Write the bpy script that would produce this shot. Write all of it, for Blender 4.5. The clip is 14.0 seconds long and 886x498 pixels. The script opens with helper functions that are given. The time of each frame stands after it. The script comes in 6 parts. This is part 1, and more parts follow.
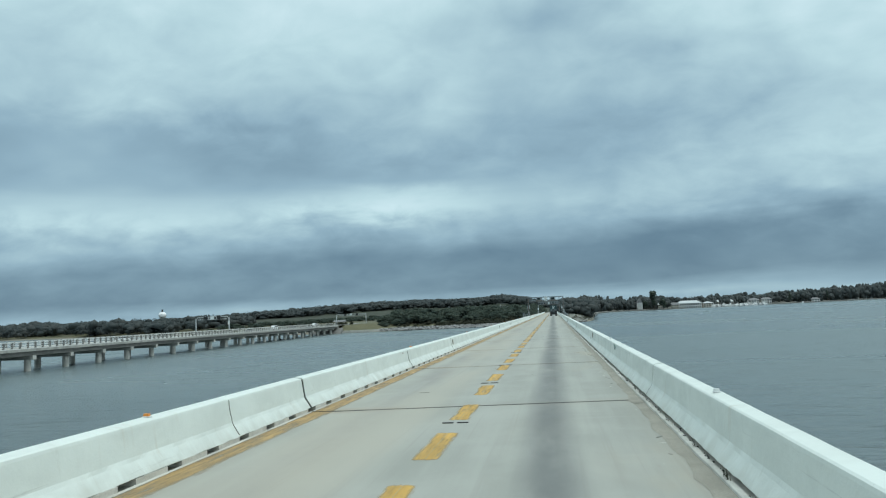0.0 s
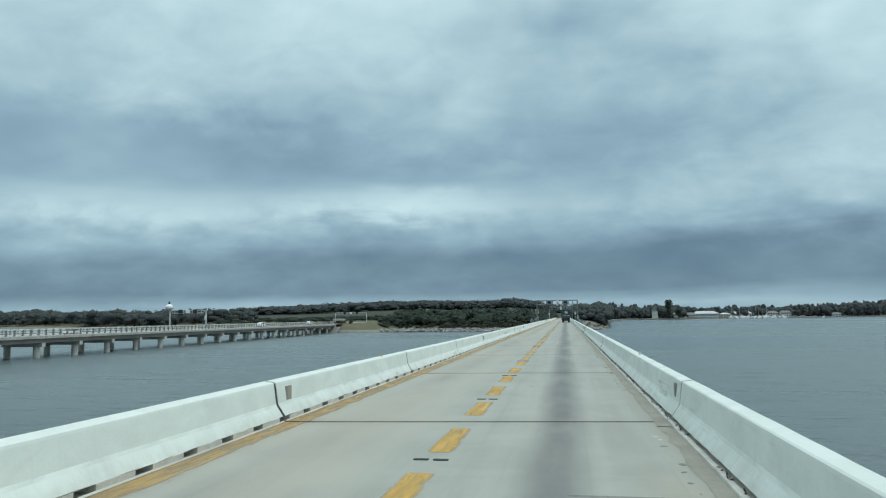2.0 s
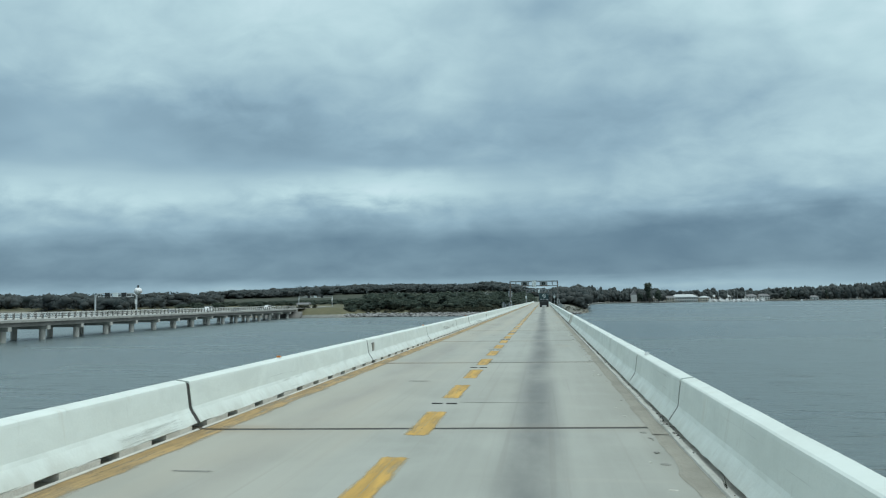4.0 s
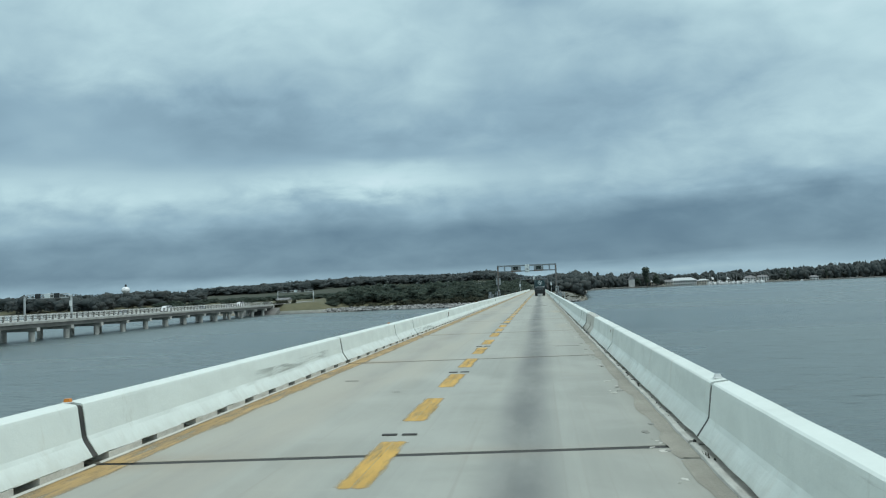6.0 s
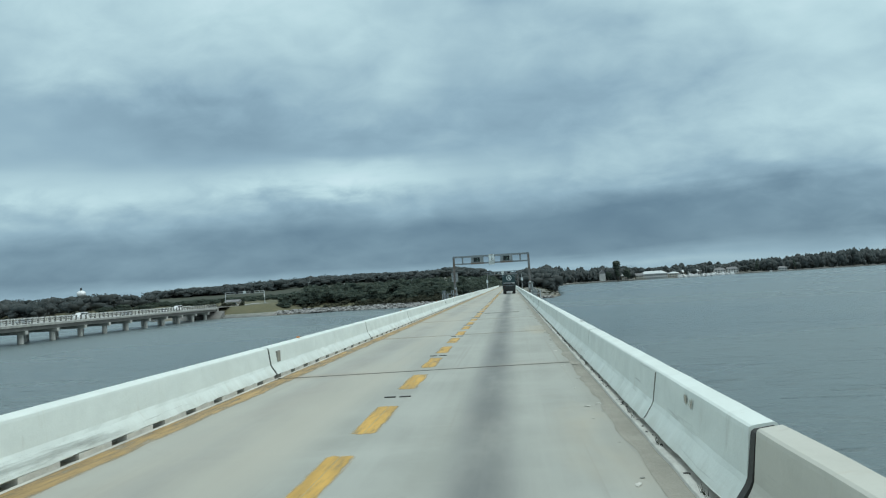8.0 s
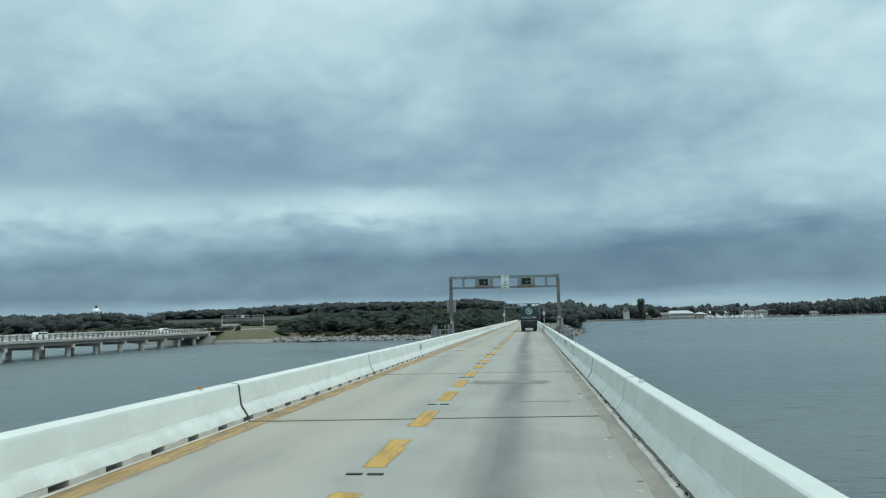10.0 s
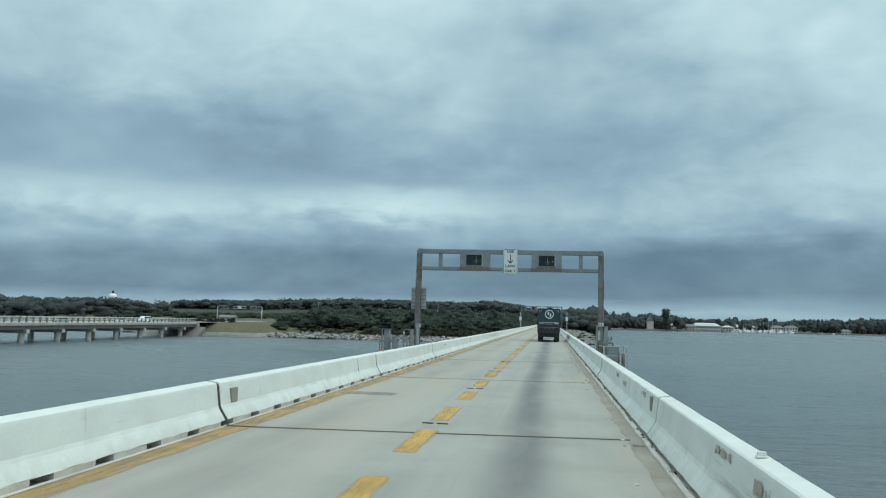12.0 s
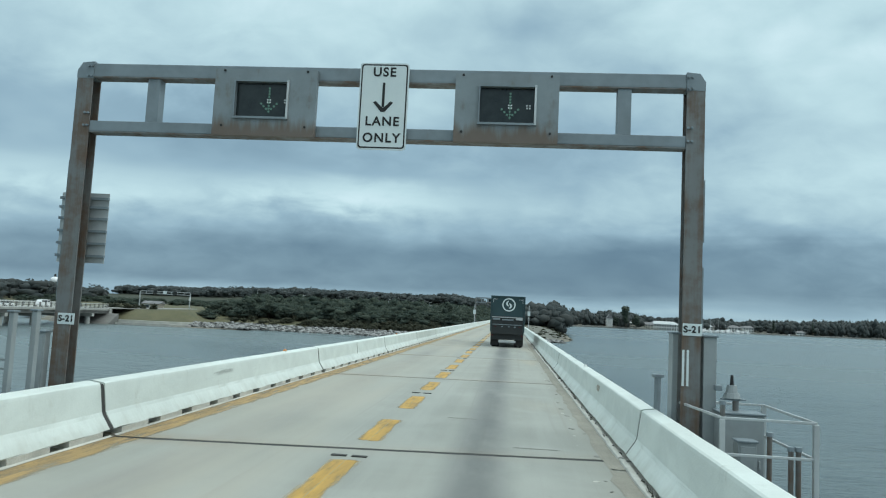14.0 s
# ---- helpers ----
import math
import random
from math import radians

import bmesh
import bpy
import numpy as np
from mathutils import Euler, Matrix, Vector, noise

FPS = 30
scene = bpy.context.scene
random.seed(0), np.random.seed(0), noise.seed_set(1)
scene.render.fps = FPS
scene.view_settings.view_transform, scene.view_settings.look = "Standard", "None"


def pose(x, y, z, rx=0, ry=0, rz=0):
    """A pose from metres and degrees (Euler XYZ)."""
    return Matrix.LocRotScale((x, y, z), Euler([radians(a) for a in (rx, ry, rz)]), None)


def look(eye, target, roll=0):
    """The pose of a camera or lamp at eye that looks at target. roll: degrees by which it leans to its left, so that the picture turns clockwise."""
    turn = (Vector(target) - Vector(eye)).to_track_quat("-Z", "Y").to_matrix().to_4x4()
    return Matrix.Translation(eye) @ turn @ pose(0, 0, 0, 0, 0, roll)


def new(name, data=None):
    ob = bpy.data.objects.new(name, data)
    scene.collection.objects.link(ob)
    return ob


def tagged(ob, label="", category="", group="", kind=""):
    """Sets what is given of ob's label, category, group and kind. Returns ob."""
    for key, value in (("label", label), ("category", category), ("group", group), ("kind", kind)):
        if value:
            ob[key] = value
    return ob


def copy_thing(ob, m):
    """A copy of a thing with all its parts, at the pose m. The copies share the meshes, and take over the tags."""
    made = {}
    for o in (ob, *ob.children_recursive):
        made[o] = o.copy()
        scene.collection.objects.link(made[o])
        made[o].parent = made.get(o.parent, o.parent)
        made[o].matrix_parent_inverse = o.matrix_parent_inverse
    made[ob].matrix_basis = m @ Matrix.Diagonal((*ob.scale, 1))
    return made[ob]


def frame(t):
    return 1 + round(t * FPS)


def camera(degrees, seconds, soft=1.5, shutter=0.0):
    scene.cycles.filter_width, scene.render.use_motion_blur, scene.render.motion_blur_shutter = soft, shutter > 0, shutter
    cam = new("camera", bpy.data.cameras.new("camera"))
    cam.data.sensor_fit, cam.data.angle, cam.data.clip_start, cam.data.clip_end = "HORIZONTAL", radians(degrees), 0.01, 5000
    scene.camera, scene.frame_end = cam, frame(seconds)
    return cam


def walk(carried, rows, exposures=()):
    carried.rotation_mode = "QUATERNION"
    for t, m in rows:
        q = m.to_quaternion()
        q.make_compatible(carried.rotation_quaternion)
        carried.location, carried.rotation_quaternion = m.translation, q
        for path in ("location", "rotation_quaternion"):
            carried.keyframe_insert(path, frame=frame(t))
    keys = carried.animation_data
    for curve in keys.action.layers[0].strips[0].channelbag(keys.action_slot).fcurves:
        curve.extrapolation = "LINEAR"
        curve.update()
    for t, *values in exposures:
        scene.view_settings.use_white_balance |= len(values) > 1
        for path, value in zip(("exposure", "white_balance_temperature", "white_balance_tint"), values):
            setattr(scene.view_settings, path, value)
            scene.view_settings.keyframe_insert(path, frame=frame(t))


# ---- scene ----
cam = camera(62.3, 14.0, soft=1.15)
ROWS = (
    (0.0, (2.128, 0.549, 2.324), (1.8399, 2.5202, 2.5017), -2.53),
    (0.5, (2.106, 8.530, 2.311), (1.8134, 10.5000, 2.4908), -2.09),
    (1.0, (2.135, 15.985, 2.319), (1.8274, 17.9531, 2.4980), -1.45),
    (1.5, (2.099, 23.056, 2.299), (1.7789, 25.0223, 2.4783), -1.05),
    (2.0, (2.098, 30.536, 2.279), (1.7722, 32.5008, 2.4626), -0.53),
    (2.5, (2.080, 38.172, 2.264), (1.7557, 40.1358, 2.4558), -0.20),
    (3.0, (2.095, 46.188, 2.302), (1.7864, 48.1543, 2.4948), -0.15),
    (3.5, (2.126, 53.689, 2.299), (1.8376, 55.6606, 2.4722), -0.05),
    (4.0, (2.145, 60.907, 2.291), (1.8746, 62.8834, 2.4296), -0.59),
    (6.5, (2.270, 99.093, 2.265), (2.0230, 101.0753, 2.3711), -2.71),
    (7.0, (2.307, 106.871, 2.264), (2.0905, 108.8575, 2.3591), -3.17),
    (7.5, (2.369, 114.817, 2.261), (2.1827, 116.8058, 2.3527), -3.53),
    (8.0, (2.430, 122.456, 2.281), (2.2531, 124.4461, 2.3823), -3.28),
    (10.5, (2.413, 160.514, 2.273), (2.1609, 162.4876, 2.4740), -0.43),
    (11.0, (2.404, 167.628, 2.277), (2.1309, 169.5989, 2.4813), 0.02),
    (11.5, (2.373, 175.151, 2.271), (2.0830, 177.1205, 2.4684), 0.81),
    (12.0, (2.384, 182.784, 2.271), (2.0904, 184.7529, 2.4615), 1.59),
    (12.5, (2.361, 190.721, 2.279), (2.0800, 192.6929, 2.4637), 2.49),
    (13.0, (2.347, 198.328, 2.281), (2.0886, 200.3026, 2.4637), 3.06),
    (13.5, (2.335, 205.445, 2.259), (2.1057, 207.4236, 2.4413), 3.20),
    (14.0, (2.298, 212.899, 2.265), (2.1094, 214.8819, 2.4406), 2.89),
)
walk(cam, [(t, look(eye, target, roll)) for t, eye, target, roll in ROWS], exposures=((0.0, -0.05, 6050, 2.0), (0.5, -0.10, 6050, 2.0), (3.5, -0.11, 6050, 2.0), (8.0, -0.09, 6050, 2.0), (10.5, -0.13, 6050, 2.0), (13.3, -0.10, 6050, 2.0), (14.0, 0.0, 6050, 2.0)))

# ---- node helpers ----
def link_math(nt, op, a, b=None, c=None, clamp=False):
    n = nt.nodes.new("ShaderNodeMath")
    n.operation, n.use_clamp = op, clamp
    for i, v in enumerate((a, b, c)):
        if v is None:
            continue
        if isinstance(v, (int, float)):
            n.inputs[i].default_value = v
        else:
            nt.links.new(v, n.inputs[i])
    return n.outputs[0]


def smooth(nt, v, lo, hi, out0=0.0, out1=1.0):
    n = nt.nodes.new("ShaderNodeMapRange")
    n.interpolation_type = "SMOOTHSTEP"
    nt.links.new(v, n.inputs[0])
    for i, x in zip((1, 2, 3, 4), (lo, hi, out0, out1)):
        n.inputs[i].default_value = x
    return n.outputs[0]


def tex_noise(nt, vec, scale, detail=4.0, rough=0.55, distortion=0.0):
    n = nt.nodes.new("ShaderNodeTexNoise")
    n.inputs["Scale"].default_value, n.inputs["Detail"].default_value = scale, detail
    n.inputs["Roughness"].default_value, n.inputs["Distortion"].default_value = rough, distortion
    if vec is not None:
        nt.links.new(vec, n.inputs["Vector"])
    return n.outputs["Fac"]


def stretch(nt, vec, sx, sy, sz, off=(0, 0, 0)):
    n = nt.nodes.new("ShaderNodeMapping")
    n.inputs["Scale"].default_value, n.inputs["Location"].default_value = (sx, sy, sz), off
    nt.links.new(vec, n.inputs["Vector"])
    return n.outputs[0]


def blend(nt, fac, a, b, mode="MIX"):
    n = nt.nodes.new("ShaderNodeMix")
    n.data_type, n.blend_type = "RGBA", mode
    for i, v in ((0, fac), (6, a), (7, b)):
        if isinstance(v, (int, float)):
            n.inputs[i].default_value = v
        elif isinstance(v, tuple):
            n.inputs[i].default_value = (*v, 1.0)
        else:
            nt.links.new(v, n.inputs[i])
    return n.outputs[2]


def ramp(nt, fac, stops):
    n = nt.nodes.new("ShaderNodeValToRGB")
    el = n.color_ramp.elements
    while len(el) < len(stops):
        el.new(0.5)
    for e, (p, col) in zip(el, stops):
        e.position, e.color = p, (*col, 1.0)
    nt.links.new(fac, n.inputs[0])
    return n.outputs[0]


# ---- world: overcast sky with layered cloud ----
world = bpy.data.worlds.new("overcast_sky")
scene.world = world
world.use_nodes = True
wt = world.node_tree
wt.nodes.clear()
w_out = wt.nodes.new("ShaderNodeOutputWorld")
w_bg = wt.nodes.new("ShaderNodeBackground")
w_tc = wt.nodes.new("ShaderNodeTexCoord")
w_sep = wt.nodes.new("ShaderNodeSeparateXYZ")
wt.links.new(w_tc.outputs["Generated"], w_sep.inputs[0])
up = link_math(wt, "MAXIMUM", w_sep.outputs[2], 0.0)
deep = link_math(wt, "ADD", up, 0.44)
w_flat = wt.nodes.new("ShaderNodeCombineXYZ")
wt.links.new(link_math(wt, "DIVIDE", w_sep.outputs[0], deep), w_flat.inputs[0])
wt.links.new(link_math(wt, "DIVIDE", w_sep.outputs[1], deep), w_flat.inputs[1])
# large cloud masses on a flat ceiling, and long bands low over the horizon
mass = tex_noise(wt, stretch(wt, w_flat.outputs[0], 3.0, 3.4, 1.0, (3.1, 1.7, 0)), 1.0, 3.0, 0.50, 0.25)
fine = tex_noise(wt, stretch(wt, w_flat.outputs[0], 8.5, 10.0, 1.0, (7.3, 0.4, 0)), 1.0, 5.0, 0.56, 0.3)
bands = tex_noise(wt, stretch(wt, w_tc.outputs["Generated"], 2.2, 2.2, 26.0, (0.3, 1.1, 0.2)), 1.0, 4.0, 0.5, 0.6)
wob = link_math(wt, "MULTIPLY_ADD", bands, 0.030, -0.015)
wob2 = link_math(wt, "MULTIPLY", link_math(wt, "MULTIPLY_ADD", mass, 0.5, -0.25), up)
lean = link_math(wt, "MULTIPLY", up, link_math(wt, "MULTIPLY_ADD", w_sep.outputs[0], -0.40, 1.0))
el_w = link_math(wt, "ADD", link_math(wt, "ADD", lean, wob), wob2)
base_v = ramp(wt, el_w, [(0.0, (0.36,) * 3), (0.016, (0.40,) * 3), (0.034, (0.24,) * 3), (0.085, (0.245,) * 3), (0.118, (0.38,) * 3), (0.155, (0.43,) * 3),
                         (0.200, (0.37,) * 3), (0.27, (0.42,) * 3), (0.40, (0.56,) * 3), (0.75, (0.88,) * 3)])
# broad thin and thick places in the cloud: heading (x), height (z), spreads, amount
soft = link_math(wt, "MULTIPLY_ADD", fine, 0.05, -0.025)
for hx, hz, sx, sz, amount in ((-0.21, 0.150, 0.13, 0.024, 0.50), (-0.56, 0.140, 0.20, 0.028, 0.32), (-0.58, 0.33, 0.16, 0.08, -0.06), (-0.22, 0.205, 0.13, 0.030, -0.10),
                               (-0.50, 0.235, 0.17, 0.035, -0.20), (0.20, 0.088, 0.28, 0.035, -0.17), (0.30, 0.24, 0.15, 0.07, 0.12), (0.02, 0.33, 0.14, 0.10, -0.08), (0.44, 0.030, 0.15, 0.035, -0.24)):
    u = link_math(wt, "DIVIDE", link_math(wt, "SUBTRACT", link_math(wt, "ADD", w_sep.outputs[0], link_math(wt, "MULTIPLY", soft, 3.0)), hx), sx)
    v = link_math(wt, "DIVIDE", link_math(wt, "SUBTRACT", link_math(wt, "ADD", up, link_math(wt, "ADD", soft, wob)), hz), sz)
    r2 = link_math(wt, "ADD", link_math(wt, "MULTIPLY", u, u), link_math(wt, "MULTIPLY", v, v))
    g = link_math(wt, "MULTIPLY", link_math(wt, "EXPONENT", link_math(wt, "MULTIPLY", r2, -1.0)), amount)
    base_v = link_math(wt, "MULTIPLY", base_v, link_math(wt, "ADD", g, 1.0))
tone = link_math(wt, "MULTIPLY_ADD", link_math(wt, "SUBTRACT", mass, 0.5), 0.60, 1.06)
tone = link_math(wt, "MULTIPLY", tone, link_math(wt, "MULTIPLY_ADD", link_math(wt, "SUBTRACT", fine, 0.5), 0.40, 1.0))
# extra brightness added towards the sun's side, east, less west, to balance the water
tone = link_math(wt, "MULTIPLY", tone, smooth(wt, w_sep.outputs[0], 0.05, 0.50, 1.0, 1.30))
tone = link_math(wt, "MULTIPLY", tone, smooth(wt, w_sep.outputs[0], 0.40, 0.90, 1.0, 2.1))
tone = link_math(wt, "MULTIPLY", tone, smooth(wt, w_sep.outputs[0], -1.0, -0.6, 0.8, 1.0))
val = link_math(wt, "MULTIPLY", base_v, tone)
# thick cloud is bluer and darker, thin cloud nearly white
cloud = ramp(wt, val, [(0.0, (0.03, 0.05, 0.08)), (0.20, (0.113, 0.177, 0.240)), (0.40, (0.285, 0.392, 0.465)), (0.60, (0.50, 0.63, 0.66)), (1.0, (0.90, 0.98, 1.0))])
w_sky = wt.nodes.new("ShaderNodeTexSky")
w_sky.sky_type, w_sky.sun_disc, w_sky.sun_elevation, w_sky.sun_rotation = "NISHITA", False, radians(70), radians(117)
w_add = blend(wt, 0.006, cloud, w_sky.outputs[0], "ADD")
wt.links.new(w_add, w_bg.inputs[0])
w_bg.inputs[1].default_value = 1.10
wt.links.new(w_bg.outputs[0], w_out.inputs[0])

sun_data = bpy.data.lights.new("sun", "SUN")
sun_data.energy, sun_data.angle, sun_data.color = 1.4, radians(45), (1.0, 0.97, 0.92)
sun = new("sun", sun_data)
sun.matrix_world = look((20, -10, 60), (0, 0, 0))


# ---- materials ----
def material(name, rough=0.7, metal=0.0, coat=0.0):
    m = bpy.data.materials.new(name)
    m.use_nodes = True
    nt = m.node_tree
    b = nt.nodes["Principled BSDF"]
    b.inputs["Roughness"].default_value, b.inputs["Metallic"].default_value = rough, metal
    b.inputs["Coat Weight"].default_value = coat
    geo = nt.nodes.new("ShaderNodeNewGeometry")
    return m, nt, b, geo.outputs["Position"]


def bump(nt, b, height, strength, dist):
    n = nt.nodes.new("ShaderNodeBump")
    n.inputs["Strength"].default_value, n.inputs["Distance"].default_value = strength, dist
    nt.links.new(height, n.inputs["Height"])
    nt.links.new(n.outputs[0], b.inputs["Normal"])


def speckled(name, dark, light, scale=3.0, rough=0.7, metal=0.0, relief=0.01, grain=40.0, coat=0.0):
    """A surface whose colour wanders between two tones, with fine grain."""
    m, nt, b, pos = material(name, rough, metal, coat)
    big = tex_noise(nt, pos, scale, 5.0, 0.6)
    small = tex_noise(nt, pos, grain, 3.0, 0.6)
    f = smooth(nt, link_math(nt, "ADD", link_math(nt, "MULTIPLY", big, 0.7), link_math(nt, "MULTIPLY", small, 0.3)), 0.3, 0.7)
    nt.links.new(blend(nt, f, dark, light), b.inputs["Base Color"])
    r = link_math(nt, "MULTIPLY_ADD", big, 0.25, rough - 0.12, clamp=True)
    nt.links.new(r, b.inputs["Roughness"])
    if relief:
        bump(nt, b, small, 0.5, relief)
    return m


def sep_xyz(nt, pos):
    n = nt.nodes.new("ShaderNodeSeparateXYZ")
    nt.links.new(pos, n.inputs[0])
    return n.outputs


def make_deck():
    m, nt, b, pos = material("worn_deck_concrete", 0.8)
    x, y, z = sep_xyz(nt, pos)
    info = nt.nodes.new("ShaderNodeObjectInfo")
    long_n = tex_noise(nt, stretch(nt, pos, 1.3, 0.06, 1.0), 1.0, 5.0, 0.6)
    blot = tex_noise(nt, pos, 0.45, 5.0, 0.62, 0.4)
    grit = tex_noise(nt, pos, 55.0, 3.0, 0.7)
    cross = tex_noise(nt, stretch(nt, pos, 0.25, 2.6, 1.0), 1.0, 3.0, 0.5)
    col = blend(nt, smooth(nt, blot, 0.3, 0.72), (0.238, 0.246, 0.218), (0.328, 0.339, 0.307))
    col = blend(nt, smooth(nt, long_n, 0.35, 0.75, 0.0, 0.55), col, (0.365, 0.377, 0.343))
    col = blend(nt, smooth(nt, cross, 0.58, 0.75, 0.0, 0.25), col, (0.36, 0.35, 0.31))
    tint = link_math(nt, "MULTIPLY_ADD", info.outputs["Random"], 0.10, -0.05)
    col = blend(nt, link_math(nt, "ADD", 0.10, tint), col, (0.44, 0.40, 0.32))
    streak = tex_noise(nt, stretch(nt, pos, 6.5, 0.045, 1.0, (2, 3, 0)), 1.0, 4.0, 0.62, 0.3)
    col = blend(nt, smooth(nt, streak, 0.56, 0.70, 0.0, 0.38), col, (0.255, 0.25, 0.215))
    spots = tex_noise(nt, pos, 3.2, 3.0, 0.6)
    col = blend(nt, smooth(nt, spots, 0.68, 0.74, 0.0, 0.35), col, (0.25, 0.245, 0.215))
    # oil drip line along the middle of each lane, patchy along the way
    patch = tex_noise(nt, stretch(nt, pos, 0.5, 0.16, 1.0, (4, 0, 0)), 1.0, 5.0, 0.65)
    wander = link_math(nt, "MULTIPLY_ADD", tex_noise(nt, stretch(nt, pos, 0.0, 0.045, 0.0), 1.0, 2.0), 0.5, -0.25)
    dx = link_math(nt, "ABSOLUTE", link_math(nt, "SUBTRACT", link_math(nt, "ADD", x, wander), 1.92))
    oil = link_math(nt, "MULTIPLY", smooth(nt, dx, 0.05, 0.72, 1.0, 0.0), smooth(nt, patch, 0.22, 0.62, 0.30, 0.78))
    col = blend(nt, oil, col, (0.10, 0.105, 0.105))
    dl = link_math(nt, "ABSOLUTE", link_math(nt, "SUBTRACT", link_math(nt, "ADD", x, wander), -2.35))
    oil_l = link_math(nt, "MULTIPLY", smooth(nt, dl, 0.1, 0.85, 1.0, 0.0), smooth(nt, patch, 0.3, 0.7, 0.16, 0.68))
    col = blend(nt, oil_l, col, (0.20, 0.195, 0.18))
    tan_n = smooth(nt, tex_noise(nt, stretch(nt, pos, 0.4, 0.05, 1.0, (1, 7, 0)), 1.0, 4.0, 0.6), 0.35, 0.65, 0.1, 0.65)
    col = blend(nt, link_math(nt, "MULTIPLY", tan_n, smooth(nt, x, -0.2, -1.2)), col, (0.375, 0.352, 0.288))
    # rust-brown dirt washed to both gutters
    gl = smooth(nt, x, -3.2, -4.1, 0.0, 0.40)
    gr = smooth(nt, x, 3.4, 4.3, 0.0, 0.45)
    dirt = link_math(nt, "MULTIPLY", link_math(nt, "ADD", gl, gr), smooth(nt, long_n, 0.25, 0.7, 0.5, 1.2), clamp=True)
    col = blend(nt, dirt, col, (0.27, 0.25, 0.20))
    brown = link_math(nt, "MULTIPLY", smooth(nt, tex_noise(nt, stretch(nt, pos, 0.35, 0.11, 1.0, (9, 2, 0)), 1.0, 4.0), 0.52, 0.72, 0.0, 0.4), smooth(nt, x, 2.4, 3.6, 0.1, 1.0))
    col = blend(nt, brown, col, (0.42, 0.35, 0.24))
    # rust stain where the joints drain, strongest at the west gutter
    jy = link_math(nt, "DIVIDE", link_math(nt, "SUBTRACT", link_math(nt, "SUBTRACT", y, link_math(nt, "MULTIPLY_ADD", x, 0.10, 0.41)), 18.784), 13.72)
    fr = link_math(nt, "FRACT", jy)
    jd = link_math(nt, "MULTIPLY", link_math(nt, "MINIMUM", fr, link_math(nt, "SUBTRACT", 1.0, fr)), 13.72)
    stain = link_math(nt, "MULTIPLY", smooth(nt, jd, 0.06, 0.75, 0.65, 0.0), smooth(nt, blot, 0.3, 0.65, 0.15, 1.0))
    stain = link_math(nt, "MULTIPLY", stain, smooth(nt, x, -4.0, -1.5, 1.0, 0.25))
    col = blend(nt, stain, col, (0.27, 0.205, 0.13))
    col = blend(nt, link_math(nt, "MULTIPLY", smooth(nt, grit, 0.3, 0.5, 1.0, 0.0), 0.18), col, (0.22, 0.22, 0.2))
    nt.links.new(col, b.inputs["Base Color"])
    nt.links.new(smooth(nt, blot, 0.2, 0.8, 0.62, 0.88), b.inputs["Roughness"])
    bump(nt, b, grit, 0.4, 0.006)
    return m


def make_paint(name, colour, bare, wear, strips=(), ends=False, rough=0.6):
    """Road paint worn through to the concrete in streaks and flakes, most along its edges; strips: middle, half width."""
    m, nt, b, pos = material(name, rough)
    a = tex_noise(nt, stretch(nt, pos, 9.0, 1.1, 1.0), 1.0, 6.0, 0.68)
    c = tex_noise(nt, pos, 26.0, 4.0, 0.7)
    d = tex_noise(nt, pos, 0.7, 3.0, 0.5)
    f = link_math(nt, "ADD", link_math(nt, "MULTIPLY", a, 0.55), link_math(nt, "MULTIPLY", c, 0.2))
    f = link_math(nt, "ADD", f, link_math(nt, "MULTIPLY", d, 0.25))
    if strips:
        x, y, z = sep_xyz(nt, pos)
        off = 9.0
        for xc, hw in strips:
            q = link_math(nt, "DIVIDE", link_math(nt, "ABSOLUTE", link_math(nt, "SUBTRACT", x, xc)), hw)
            off = link_math(nt, "MINIMUM", q, off)
        f = link_math(nt, "ADD", f, smooth(nt, off, 0.45, 1.0, 0.0, 0.26))
        if ends:
            tc = nt.nodes.new("ShaderNodeTexCoord")
            gy = sep_xyz(nt, tc.outputs["Generated"])[1]
            gd = link_math(nt, "ABSOLUTE", link_math(nt, "SUBTRACT", gy, 0.5))
            f = link_math(nt, "ADD", f, smooth(nt, gd, 0.455, 0.5, 0.0, 0.22))
    tone_n = tex_noise(nt, stretch(nt, pos, 5.0, 0.5, 1.0, (4, 1, 0)), 1.0, 4.0, 0.6)
    col = blend(nt, smooth(nt, tone_n, 0.3, 0.7), colour, tuple(v * 0.66 for v in colour))
    col = blend(nt, smooth(nt, f, wear - 0.10, wear + 0.08, 0.0, 0.45), col, bare)
    nt.links.new(col, b.inputs["Base Color"])
    nt.links.new(smooth(nt, f, wear - 0.11, wear + 0.17, 1.0, 0.0), b.inputs["Alpha"])
    bump(nt, b, c, 0.3, 0.004)
    return m


